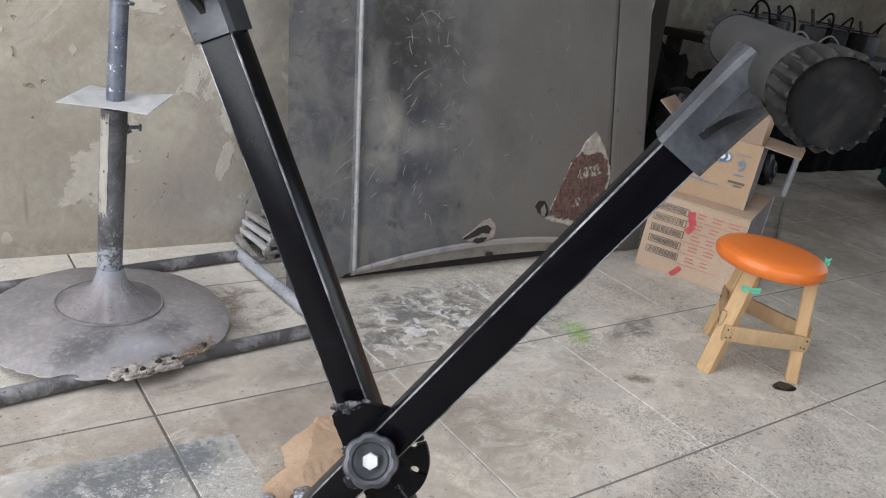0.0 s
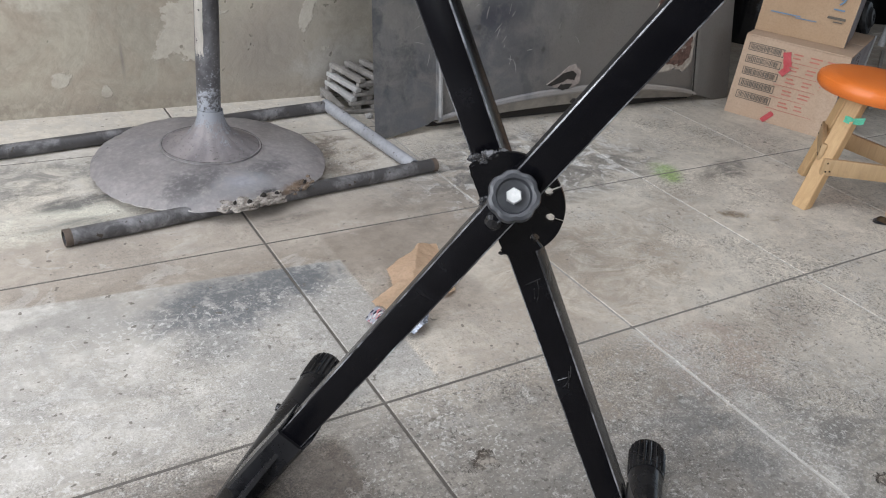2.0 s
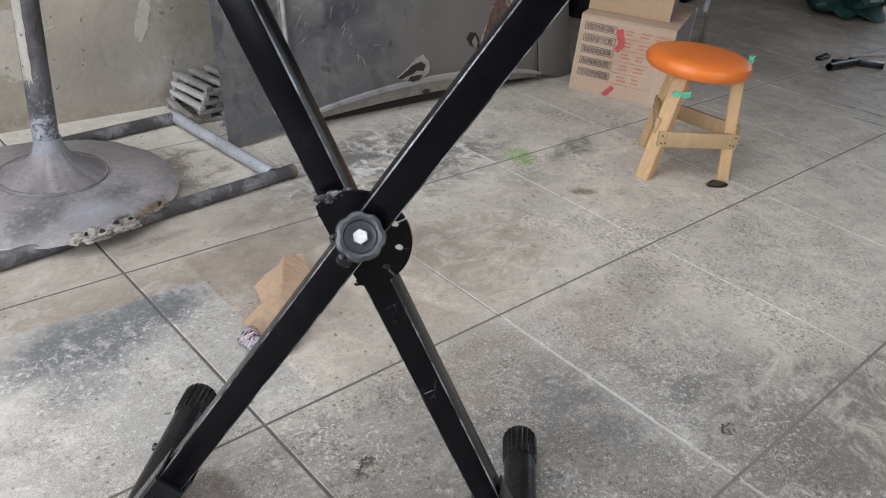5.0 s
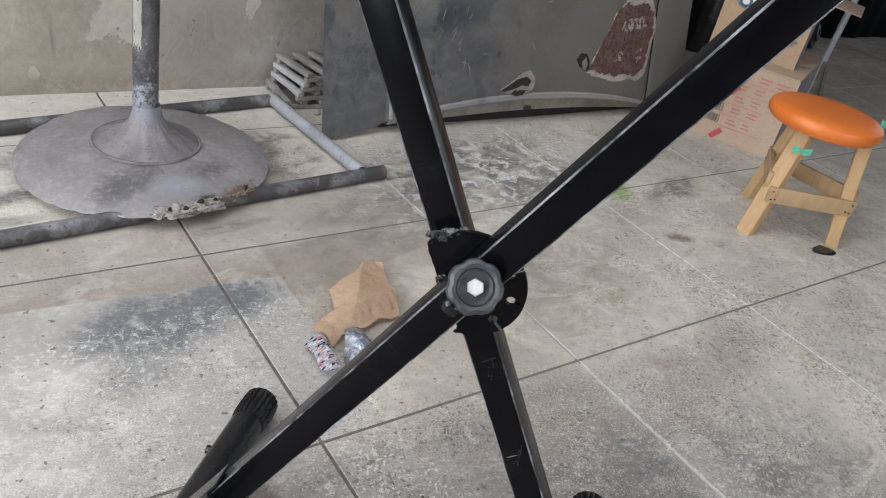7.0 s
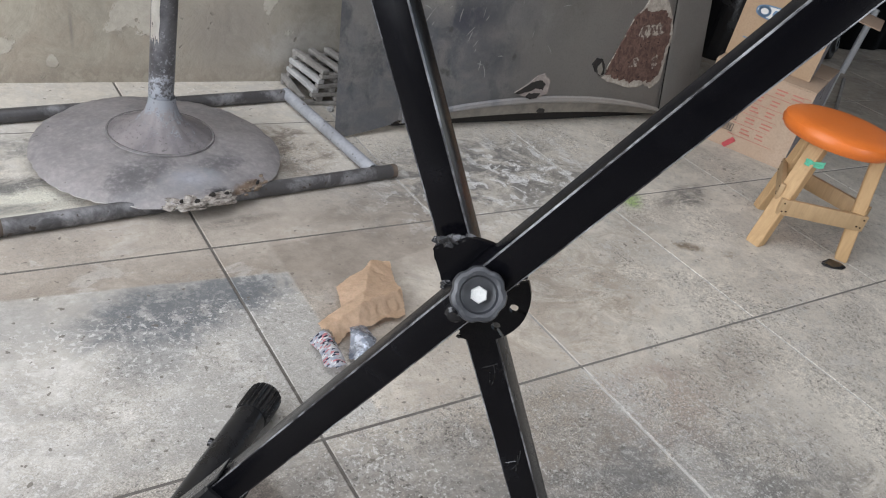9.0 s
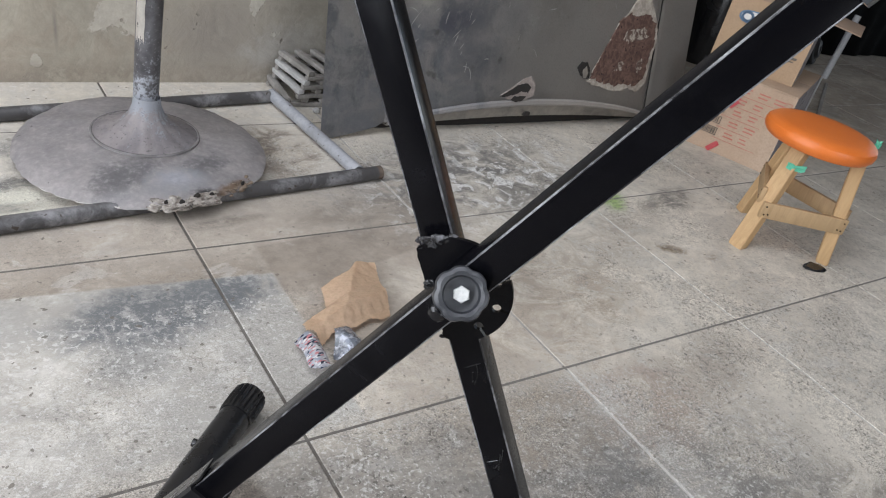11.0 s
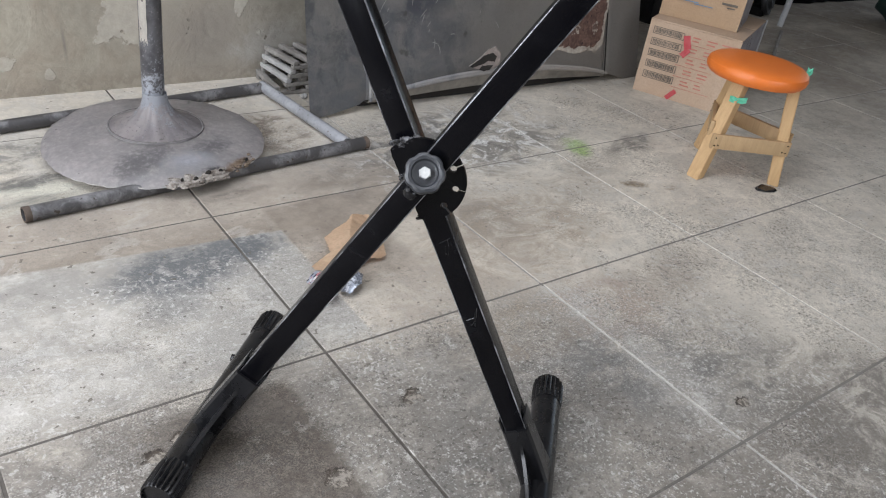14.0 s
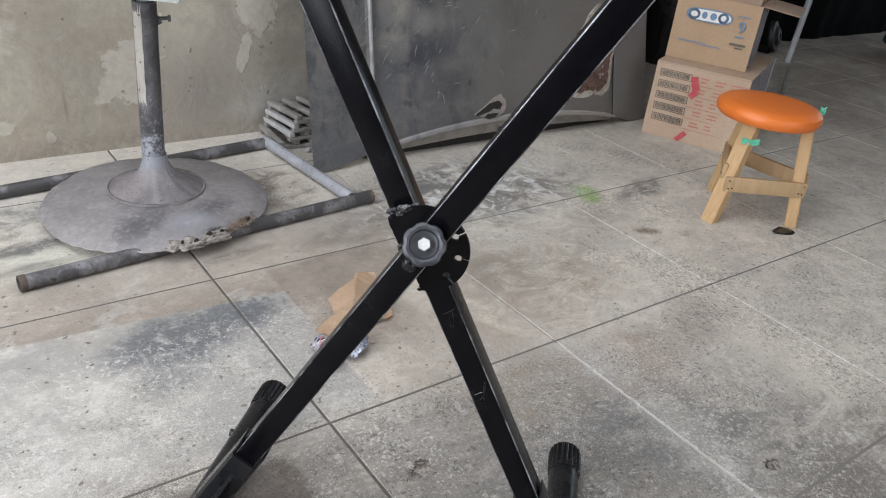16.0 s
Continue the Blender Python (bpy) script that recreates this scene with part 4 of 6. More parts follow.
def cross_bar(side, up, dist, padded, dx=0.0, dz=0.0, lean=0.0):
    skew = Matrix(((1, lean, 0, -lean * Y0), (0, 1, 0, 0), (0, lean, 1, -lean * Y0), (0, 0, 0, 1)))
    sgn = 1 if up else -1
    m = arm_pose(side, 0.0)
    c = m @ Vector((0, 0, sgn * dist))
    x, z = c.x + dx, c.z + dz
    bar = part("padded_bar" if padded else "foot_bar", moved(lathe([(0.0245, 0), (0.0245, 0.12), (0.0245, 0.28), (0.0245, Y1 - Y0 - 0.06)], 40), skew @ Matrix.Translation((x, Y0 + 0.03, z)) @ TO_Y), FOAM if padded else BLACK_PLASTIC, stand)
    for yy, turn in ((Y0, TO_Y), (Y1, BACK)):
        part("end_cap", moved(grooved_cap(0.056, 0.0275), skew @ Matrix.Translation((x, yy, z)) @ turn), DUSTY_PLASTIC if padded else BLACK_PLASTIC, bar, "ribbed black end cap")
    # sleeve that holds the arm: square at the arm, wider where it meets the bar
    yc = YA if side == "A" else YB
    s0, s1 = (0.405, dist) if up else ((0.425 if side == "A" else 0.405), dist)
    rings = []
    for k in range(9):
        t = k / 8
        zz = sgn * (s0 + (s1 - s0) * t)
        hx = 0.0205 + 0.0015 * t
        hy0, hy1 = 0.0205 + 0.012 * t ** 3, 0.0205 + 0.012 * t ** 3
        c = 0.004
        rings.append([m @ Vector((px, yc + py, zz)) for px, py in ((-hx + c, -hy0), (hx - c, -hy0), (hx, -hy0 + c), (hx, hy1 - c), (hx - c, hy1), (-hx + c, hy1), (-hx, hy1 - c), (-hx, -hy0 + c))])
    lips = [moved(box(0.0030, 0.034, 0.034, (px, yc, sgn * (s0 - 0.004)), 0.001), m) for px in (() if up else (-0.0192, 0.0192))]
    sleeve = part("sleeve", loft(rings), SLEEVE if padded else BLACK_PLASTIC, stand, "black plastic sleeve")
    for lip in lips:
        part("lip", lip, BLACK_PLASTIC, sleeve)
    # curved web between sleeve and bar
    out = []
    for k in range(11):
        t = k / 10
        out.append((yc - 0.019 - 0.075 * t ** 2.2, s0 + 0.012 + (s1 - s0 - 0.034) * t))
    out += [(yc, s1 - 0.012), (yc, s0 + 0.012)]
    web = bmesh.new()
    for px in (-0.0028, 0.0028):
        web.faces.new([web.verts.new(m @ Vector((px, py, sgn * pz))) for py, pz in out])
    web.verts.ensure_lookup_table()
    n = len(out)
    for k in range(n):
        web.faces.new((web.verts[k], web.verts[(k + 1) % n], web.verts[n + (k + 1) % n], web.verts[n + k]))
    part("web", web, BLACK_PLASTIC, sleeve)


cross_bar("A", False, 0.539, False)
cross_bar("B", False, 0.552, False)
cross_bar("A", True, 0.490, True)
fb = arm_pose("B", 0.0) @ Vector((0, 0, -0.552))
part("nub", rod((fb.x - 0.020, 0.205, fb.z), (fb.x - 0.030, 0.205, fb.z), 0.0065, 14), BLACK_PLASTIC, stand, "small black plastic nub on the foot bar")
cross_bar("B", True, 0.490, True, 0.007, -0.003, 0.012)



def scratch_mark(strokes):
    """Thin raised burrs where the paint was scored, on the front of arm A."""
    m = arm_pose("A", YA)
    bms = [cable([m @ Vector((x, -0.0164, z)) for x, z in pts], 0.0006, 5) for pts in strokes]
    return joined(*bms)


part("scored_mark", scratch_mark([((-0.008, -0.098), (0.010, -0.094)), ((0.006, -0.094), (0.004, -0.108), (-0.002, -0.120)), ((0.000, -0.104), (-0.003, -0.116))]), SCORED, stand, "scored paint")
part("scored_mark", scratch_mark([((0.010, -0.206), (0.004, -0.222), (-0.006, -0.232)), ((0.002, -0.220), (-0.010, -0.222)), ((0.006, -0.212), (-0.001, -0.234))]), SCORED, stand, "scored paint")

# slotted locking plate: outline with keyhole slots cut in from the rim
DX, DZ, DR = -0.011, 0.510, 0.0555
holes = [math.atan2(z - DZ, x - DX) for x, z in ((0.030, 0.537), (0.037, 0.506), (0.0235, 0.478))]
outline = []
steps = 120
k = 0
for k in range(steps):
    a = -math.pi + 2 * math.pi * k / steps
    near = min(holes, key=lambda h: abs(h - a))
    if abs(a - near) < 0.10:
        continue
    nxt = -math.pi + 2 * math.pi * (k + 1) / steps
    outline.append((DX + DR * math.cos(a), DZ + DR * math.sin(a)))
    for h in holes:
        if abs(nxt - h) < 0.10 and nxt < h and abs(a - h) >= 0.10:
            e = Vector((math.cos(h), math.sin(h)))
            s = Vector((-e.y, e.x))
            c = Vector((DX, DZ))
            outline.append(tuple(c + e * DR * 0.998 - s * 0.0014))
            outline.append(tuple(c + e * (DR - 0.0095) - s * 0.0014))
            for j in range(9):
                b = h + (-0.35 - j * (2 * math.pi - 0.7) / 8)
                outline.append(tuple(c + e * (DR - 0.0130) + Vector((math.cos(b), math.sin(b))) * 0.0048))
            outline.append(tuple(c + e * (DR - 0.0095) + s * 0.0014))
            outline.append(tuple(c + e * DR * 0.998 + s * 0.0014))
AINV = arm_pose("A", 0.0).inverted()
flush = []
for x, z in outline:
    q = AINV @ Vector((x, 0, z))
    q.x = max(q.x, (-0.0172 if q.z > -0.02 else -0.0132) - 0.0015 * noise.noise(Vector((x * 90, z * 90, 0))))
    q = AINV.inverted() @ q
    flush.append((q.x, q.z))
outline = flush
part("locking_plate", prism(outline, 0.0045, 0.0675), BLACK_PAINT, stand, "black round plate with keyhole slots", False)
part("spacer", moved(lathe([(0.030, 0), (0.030, 0.011)], 32), Matrix.Translation((DX, 0.072, DZ)) @ TO_Y), BLACK_PAINT, stand)


def weld(points, r, seed):
    rng = random.Random(seed)
    bms = []
    for x, y, z in points:
        for _ in range(5):
            b = bmesh.new()
            bmesh.ops.create_icosphere(b, subdivisions=1, radius=r * rng.uniform(0.5, 1.1))
            for v in b.verts:
                v.co += v.co * 0.5 * noise.noise(v.co * 400 + Vector((seed, 0, rng.random() * 9)))
            bms.append(moved(b, Matrix.Translation((x + rng.uniform(-r, r), y + rng.uniform(-r, r) * 0.7, z + rng.uniform(-r, r))) @ Matrix.Diagonal((1.3, 0.7, 0.9, 1))))
    return joined(*bms)


MA = arm_pose("A", 0.0)
part("weld_bead", weld([MA @ Vector((-0.011 + 0.0042 * k, 0.071, 0.050 + 0.0012 * (k % 2))) for k in range(7)], 0.0046, 1), WELD, stand, "lumpy shiny black weld")
part("weld_bead", weld([MA @ Vector((-0.013 + 0.0052 * k, 0.071, -0.0505)) for k in range(6)], 0.0027, 2), WELD, stand, "lumpy black weld")
part("weld_bead", weld([Vector((-0.0365, 0.066, 0.5095)), Vector((-0.0345, 0.066, 0.5035))], 0.0032, 3), WELD, stand)

# scalloped knob on its bolt
KT = Vector((0.0, 0.004, 0.551))
axis = (Vector((DX, 0.0675, DZ)) - KT).normalized()
KM = Matrix.Translation(KT) @ axis.to_track_quat("Z", "Y").to_matrix().to_4x4()


def scallop(a, i):
    return 1.0 - (0.075 * (0.5 + 0.5 * math.cos(7 * a)) ** 2.5 if 3 < i < 10 else 0.0)


R = 0.0245
knob = part("knob", moved(lathe([(0.0060, 0.0075), (0.0125, 0.0075), (0.0150, 0.0060), (0.0165, 0.0012), (0.0200, 0.0002), (R * 0.95, 0.0015), (R, 0.005), (R, 0.013), (R * 0.97, 0.017), (R * 0.80, 0.021), (0.012, 0.030), (0.009, 0.050)], 72, scallop), KM), KNOB_PLASTIC, stand, "black scalloped plastic knob")
hexa = lathe([(0.0, 0.0), (0.0066, 0.0), (0.0075, 0.0012), (0.0075, 0.0085), (0.0, 0.0085)], 6)
part("bolt", moved(hexa, KM @ Matrix.Translation((0, 0, -0.0015)) @ Matrix.Rotation(0.35, 4, "Z")), ZINC, knob, "bright zinc hex bolt head", False)
part("plunger", moved(lathe([(0.0, 0.0), (0.005, 0.0008), (0.0082, 0.004), (0.0088, 0.009), (0.0088, 0.016)], 24), Matrix.Translation((-0.0176, 0.018, 0.5105)) @ TO_Y), BLACK_PLASTIC, stand, "small round locking pin")

# ---- old pedestal on the pipe frame ----
pedestal = thing("table_pedestal", pose(-0.548, 0.928, 0.0445, 0.0, 0.0, 0), "old dusty steel table pedestal with a rust-eaten disc base", "table base")


BASE_PROFILE = [(0.0285, 0.118), (0.0315, 0.098), (0.039, 0.076), (0.055, 0.057), (0.082, 0.041), (0.108, 0.031), (0.114, 0.0305), (0.117, 0.0250), (0.121, 0.0265), (0.15, 0.0215), (0.19, 0.0155), (0.23, 0.0085), (0.262, 0.000), (0.275, -0.008)]


def disc_base(first, last):
    """A stretch of the turned base: the creased cone or the flat disc round it."""
    bm = bmesh.new()
    n, prof = 96, BASE_PROFILE
    rings = []
    for i, (r, z) in list(enumerate(prof))[first:last]:
        ring = []
        for k in range(n):
            a = 2 * math.pi * k / n
            rr, zz = r, z
            w = (i / (len(prof) - 1)) ** 3
            p = Vector((math.cos(a), math.sin(a), 0))
            rr *= 1 + w * (0.018 * noise.noise(p * 3 + Vector((5, 0, 0))) + 0.012 * noise.noise(p * 24))
            bite = max(0.0, 1 - abs((a - 5.05 + math.pi) % (2 * math.pi) - math.pi) / 0.55)
            rr *= 1 - w * bite * (0.035 + 0.05 * max(0, noise.noise(p * 16 + Vector((2, 1, 0)))))
            zz += w * (0.006 * noise.noise(p * 4) - 0.017 * max(0.0, math.cos(a - 3.3)) ** 2) + (0.0025 * noise.noise(p * r * 60) if i > 1 else 0) + (0.007 * abs(noise.noise(p * 2.6 + Vector((9, r * 14, 0)))) if 1 < i < 6 else 0)
            ring.append(bm.verts.new((rr * math.cos(a), rr * math.sin(a), zz)))
        rings.append(ring)
    for p, q in zip(rings, rings[1:]):
        for k in range(n):
            bm.faces.new((p[k], p[(k + 1) % n], q[(k + 1) % n], q[k]))
    geom = bmesh.ops.solidify(bm, geom=list(bm.faces), thickness=0.003)
    return bm


part("base", disc_base(6, 14), BASE_STEEL, pedestal)
part("cone", disc_base(0, 7), CONE_STEEL, pedestal, "creased cone dusted pale blue-grey")


groove = lathe([(0.1135, 0.0300), (0.1150, 0.0312), (0.1180, 0.0312), (0.1195, 0.0275)], 96)
bmesh.ops.delete(groove, geom=[f for f in groove.faces if len(f.verts) > 4], context="FACES_ONLY")
part("groove", groove, GROOVE, pedestal, "dark groove round the cone")


def crust(a0, a1, count, r0, small, big, seed):
    """Crumbled lumps along the rim, between two angles."""
    bms = []
    rng = random.Random(seed)
    for k in range(count):
        a = rng.uniform(a0, a1)
        b = bmesh.new()
        s = rng.uniform(small, big)
        bmesh.ops.create_icosphere(b, subdivisions=2 if s > 0.006 else 1, radius=s)
        for v in b.verts:
            v.co *= 1 + 0.7 * noise.noise(v.co * 260 + Vector((k, seed, 0)))
        r = r0 - rng.uniform(0.0, 1.0) ** 2 * 0.022
        bms.append(moved(b, Matrix.Translation((r * math.cos(a), r * math.sin(a), -0.005 + (0.275 - r) * 0.30 + rng.uniform(-0.008, 0.002))) @ Matrix.Rotation(a, 4, "Z") @ Matrix.Diagonal((1.0, 1.5, 0.55, 1))))
    return joined(*bms)


part("rust_crust", crust(4.50, 5.02, 120, 0.275, 0.0035, 0.009, 4), RUST_EDGE, pedestal, "crumbling pale rust along the rim")["kind"] = "stuff"
part("rust_crust", crust(5.15, 5.50, 34, 0.270, 0.002, 0.006, 7), RUST_BROWN, pedestal, "orange-brown rust along the rim")["kind"] = "stuff"
part("bare_rim", cable([(r * math.cos(a), r * math.sin(a), -0.0085 - 0.017 * max(0.0, math.cos(a - 3.3)) ** 2) for a, r in ((3.62 + 0.06 * k, 0.2735 + 0.0025 * math.sin(k * 2.3)) for k in range(12))], 0.0014, 6), PALE_FLAKE, pedestal, "rubbed pale edge of the rim")
for a, r, w, h in ((4.86, 0.259, 0.016, 0.006), (4.98, 0.263, 0.012, 0.005), (4.72, 0.271, 0.013, 0.006), (5.33, 0.265, 0.012, 0.004), (4.60, 0.269, 0.008, 0.004)):
    pit = blob(int(a * 100), w * 0.5, h * 0.7, 0.006, 0.4, 2, 3.0)
    part("rust_hole", moved(pit, Matrix.Translation((r * math.cos(a), r * math.sin(a), -0.0035 + (0.275 - r) * 0.30)) @ Matrix.Rotation(a + math.pi / 2, 4, "Z")), DARK_HOLE, pedestal, "ragged hole eaten by rust")
part("lower_tube", rod((0, 0.012, 0.06), (0.006, 0.018, 0.485), 0.0275, 32, 0.003, 0.02), TUBE_STEEL, pedestal)


def tube_shell(r, z0, z1, a0, a1, seed, ragged_end):
    """A thin curved patch on the tube, with a ragged lower end."""
    bm = bmesh.new()
    n, k = 40, 30
    rows = []
    for j in range(k + 1):
        z = z0 + (z1 - z0) * j / k
        f = j / k
        row = []
        for i in range(n + 1):
            w = noise.noise(Vector((i * 0.4, z * 60, seed)))
            a = radians(a0 + (a1 - a0) * i / n + (3.0 * noise.noise(Vector((seed, z * 40, 0.0))) if i in (0, n) else 0.0))
            zz = z + (ragged_end * w if j in (0, k) else 0)
            row.append(bm.verts.new((0.006 * z / 0.485 + r * math.cos(a), 0.012 + 0.006 * z / 0.485 + r * math.sin(a), zz)))
        rows.append(row)
    for p, q in zip(rows, rows[1:]):
        for i in range(n):
            bm.faces.new((p[i], p[i + 1], q[i + 1], q[i]))
    bmesh.ops.solidify(bm, geom=list(bm.faces), thickness=0.0005)
    return bm


# thin shell that paints the bright reflection down the tube's left side
part("reflection_strip", tube_shell(0.0289, 0.250, 0.470, 190, 236, 3, 0.03), TUBE_REFLECTION, pedestal, "pale strip painted as a reflection on the tube")
part("upper_tube", rod((0.006, 0.018, 0.42), (0.022, 0.022, 1.12), 0.0190, 28, 0.0, 0.01), BLUE_STEEL, pedestal, "blue painted upper tube with chips")
ring = lathe([(0.0192, 0), (0.024, 0.001), (0.024, 0.006), (0.0192, 0.007)], 28)
part("stop_ring", moved(ring, pose(0.019, 0.021, 0.705)), BLUE_STEEL, pedestal)
clamp = part("clamp_screw", joined(rod((0.033, 0.018, 0.444), (0.058, 0.010, 0.446), 0.0045, 12), rod((0.056, 0.0105, 0.446), (0.062, 0.009, 0.446), 0.0085, 6), rod((0.028, 0.018, 0.437), (0.040, 0.016, 0.443), 0.010, 12)), DULL_STEEL, pedestal)
plate = bmesh.new()
bmesh.ops.create_grid(plate, x_segments=24, y_segments=18, size=0.5)
for v in plate.verts:
    x, y = v.co.x * 0.190, v.co.y * 0.150
    d = math.hypot((x + 0.012) / 1.25, y)
    dish = -0.008 * (1 - min(1, max(0, (d - 0.050) / 0.012)))
    v.co = Vector((x, y, dish + 0.010 * (abs(v.co.x) * 2) ** 3 * (1 if v.co.x > 0 else 0.4) * (v.co.y + 0.2)))
bmesh.ops.solidify(plate, geom=list(plate.faces), thickness=0.0016)
part("plate", moved(plate, pose(0.006, -0.006, 0.512, 3, -3, -38)), PALE_SHEET, pedestal, "pale square sheet-metal plate pierced by the tube")

frame_pipes = thing("pipe_frame", pose(0, 0, 0), "frame of old grey steel pipes lying on the floor", "pipe frame")
PR = 0.0175
part("pipe", rod((-0.920, 0.672, PR), (-0.004, 0.766, PR), PR, 24, 0.003, 0.03), PIPE, frame_pipes)
part("pipe", rod((-1.30, 1.100, PR), (-0.115, 1.243, PR), PR, 24, 0.003, 0.03), PIPE, frame_pipes)
for p, q in (((-0.921, 0.6719, PR), (-0.908, 0.6732, PR)), ((-0.003, 0.7661, PR), (-0.020, 0.7644, PR))):
    ring = lathe([(PR - 0.0032, 0.0), (PR + 0.0006, 0.0), (PR + 0.0006, 0.014), (PR - 0.0032, 0.014)], 24)
    bmesh.ops.delete(ring, geom=[f for f in ring.faces if len(f.verts) > 4], context="FACES_ONLY")
    part("rusty_end", moved(ring, along(p, q)), RUST_PIPE, frame_pipes, "rust-brown pipe end")
part("pipe", rod((-0.105, 1.255, PR + 0.002), (-0.062, 0.775, PR + 0.001), 0.0165, 24, 0.003, 0.04), PIPE_PALE, frame_pipes, "pale blue-grey painted pipe")

# ---- car bonnet leaning by the wall ----
hood = thing("car_bonnet", pose(0, 0, 0), "scratched grey primed car bonnet standing on edge, with rust holes", "car bonnet")
HX0, HX1, HTOP = -0.067, 1.450, 1.28


def hood_y(x, z):
    y = 1.0 + 0.205 * z
    if x < 0.145:
        y -= 0.010 * (0.145 - x) / 0.2
    else:
        t = (x - 0.145) / (1.24 - 0.145)
        y += -0.018 * math.sin(math.pi * min(1, max(0, t))) - 0.010 * math.exp(-((x - 0.152) / 0.012) ** 2)
    if x > 1.24:
        y += 0.05 * (x - 1.24)
    return y


def hood_bottom(x):
    if x < 0.125:
        return 0.002 + 0.028 * (max(0.0, x - HX0) / (0.125 - HX0)) ** 1.3
    if x < 1.27:
        t = (x - 0.125) / (1.27 - 0.125)
        return 0.030 + 0.070 * math.sin(math.pi * t) ** 0.75
    return 0.030 - 0.028 * min(1, (x - 1.27) / 0.1)


def hood_skin():
    bm = bmesh.new()
    xs = [HX0 + (HX1 - HX0) * i / 110 for i in range(111)]
    grid = []
    for x in xs:
        col = []
        b = hood_bottom(x)
        for j in range(41):
            t = (j / 40) ** 1.15
            z = b + (HTOP - b) * t
            xx = x - 0.075 * max(0.0, (x - 0.7) / 0.7) * z * 0.9
            y = hood_y(x, z)
            if x >= 0.125:
                y += 0.006 * math.exp(-(z - b) / 0.012)
            y += 0.0016 * noise.noise(Vector((x * 5, 0, z * 5))) + 0.006 * math.exp(-((x - 1.244) / 0.006) ** 2)
            col.append(bm.verts.new((xx, y, z)))
        grid.append(col)
    for p, q in zip(grid, grid[1:]):
        for j in range(40):
            bm.faces.new((p[j], q[j], q[j + 1], p[j + 1]))
    bmesh.ops.solidify(bm, geom=list(bm.faces), thickness=-0.0025)
    return bm


part("skin", hood_skin(), HOOD, hood)


def hood_edge(lower):
    """The rolled edge under the skin, or the pale return behind it."""
    rings = []
    for i in range(60):
        x = 0.15 + (1.262 - 0.15) * i / 59
        b = hood_bottom(x)
        y = hood_y(x, b)
        k = math.sin(math.pi * i / 59) ** 0.6
        d, e = 0.006 + 0.012 * k, 0.010 + 0.044 * k
        if lower:
            rings.append([(x, y + 0.010, b - d + 0.006), (x, y + 0.016, b - e), (x, y + 0.042, b - e - 0.004), (x, y + 0.042, b - e - 0.007), (x, y + 0.013, b - e - 0.003), (x, y + 0.007, b - d + 0.004)])
        else:
            rings.append([(x, y + 0.003, b + 0.006), (x, y - 0.002, b + 0.001), (x, y - 0.003, b - d * 0.6), (x, y + 0.002, b - d), (x, y + 0.009, b - d), (x, y + 0.009, b + 0.004)])
    return loft(rings)


part("rolled_edge", hood_edge(False), HOOD, hood, "rolled grey edge of the arch")
part("lip", hood_edge(True), HOOD_LIP, hood, "folded pale lip under the arched edge")


# near-black sheet added behind the lip to draw the shadow line beneath
def gap_shade():
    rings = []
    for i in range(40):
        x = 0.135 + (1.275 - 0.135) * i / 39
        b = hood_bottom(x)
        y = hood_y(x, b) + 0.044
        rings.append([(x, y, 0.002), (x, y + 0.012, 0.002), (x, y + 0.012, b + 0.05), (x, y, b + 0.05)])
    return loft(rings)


part("gap_shade", gap_shade(), DARK_HOLE, hood, "dark sheet added for the shade under the lip")


def ridge_bead():
    rings = []
    for i in range(40):
        z = 0.05 + (HTOP - 0.05) * i / 39
        x = 0.152
        y = hood_y(x, z)
        r = 0.007
        rings.append([(x - r, y + 0.002, z), (x - r * 0.4, y - 0.005, z), (x + r * 0.4, y - 0.005, z), (x + r, y + 0.002, z)])
    return loft(rings)


part("crease", ridge_bead(), CREASE_HIGHLIGHT, hood, "crease with its highlight painted pale")


def ragged(outline, lift, seed, amp, n=8):
    """An irregular thin patch that follows the bonnet's face."""
    bm = bmesh.new()
    pts = []
    m = len(outline)
    for i in range(m):
        a, b = Vector(outline[i]), Vector(outline[(i + 1) % m])
        for k in range(n):
            p = a.lerp(b, k / n)
            d = noise.noise(Vector((p.x * 60, seed, p.y * 60))) * amp + noise.noise(Vector((p.x * 170, seed, p.y * 170))) * amp * 0.5
            pts.append(p + Vector((d, d * 0.8)))

    def put(p, h):
        xx = p.x - 0.075 * max(0.0, (p.x - 0.7) / 0.7) * p.y * 0.9
        return (xx, hood_y(p.x, p.y) - h, p.y)
    front = [bm.verts.new(put(p, lift)) for p in pts]
    back = [bm.verts.new(put(p, -0.001)) for p in pts]
    bm.faces.new(front)
    k = len(pts)
    for i in range(k):
        bm.faces.new((front[i], back[i], back[(i + 1) % k], front[(i + 1) % k]))
    bmesh.ops.triangulate(bm, faces=[f for f in bm.faces if len(f.verts) > 4])
    return bm


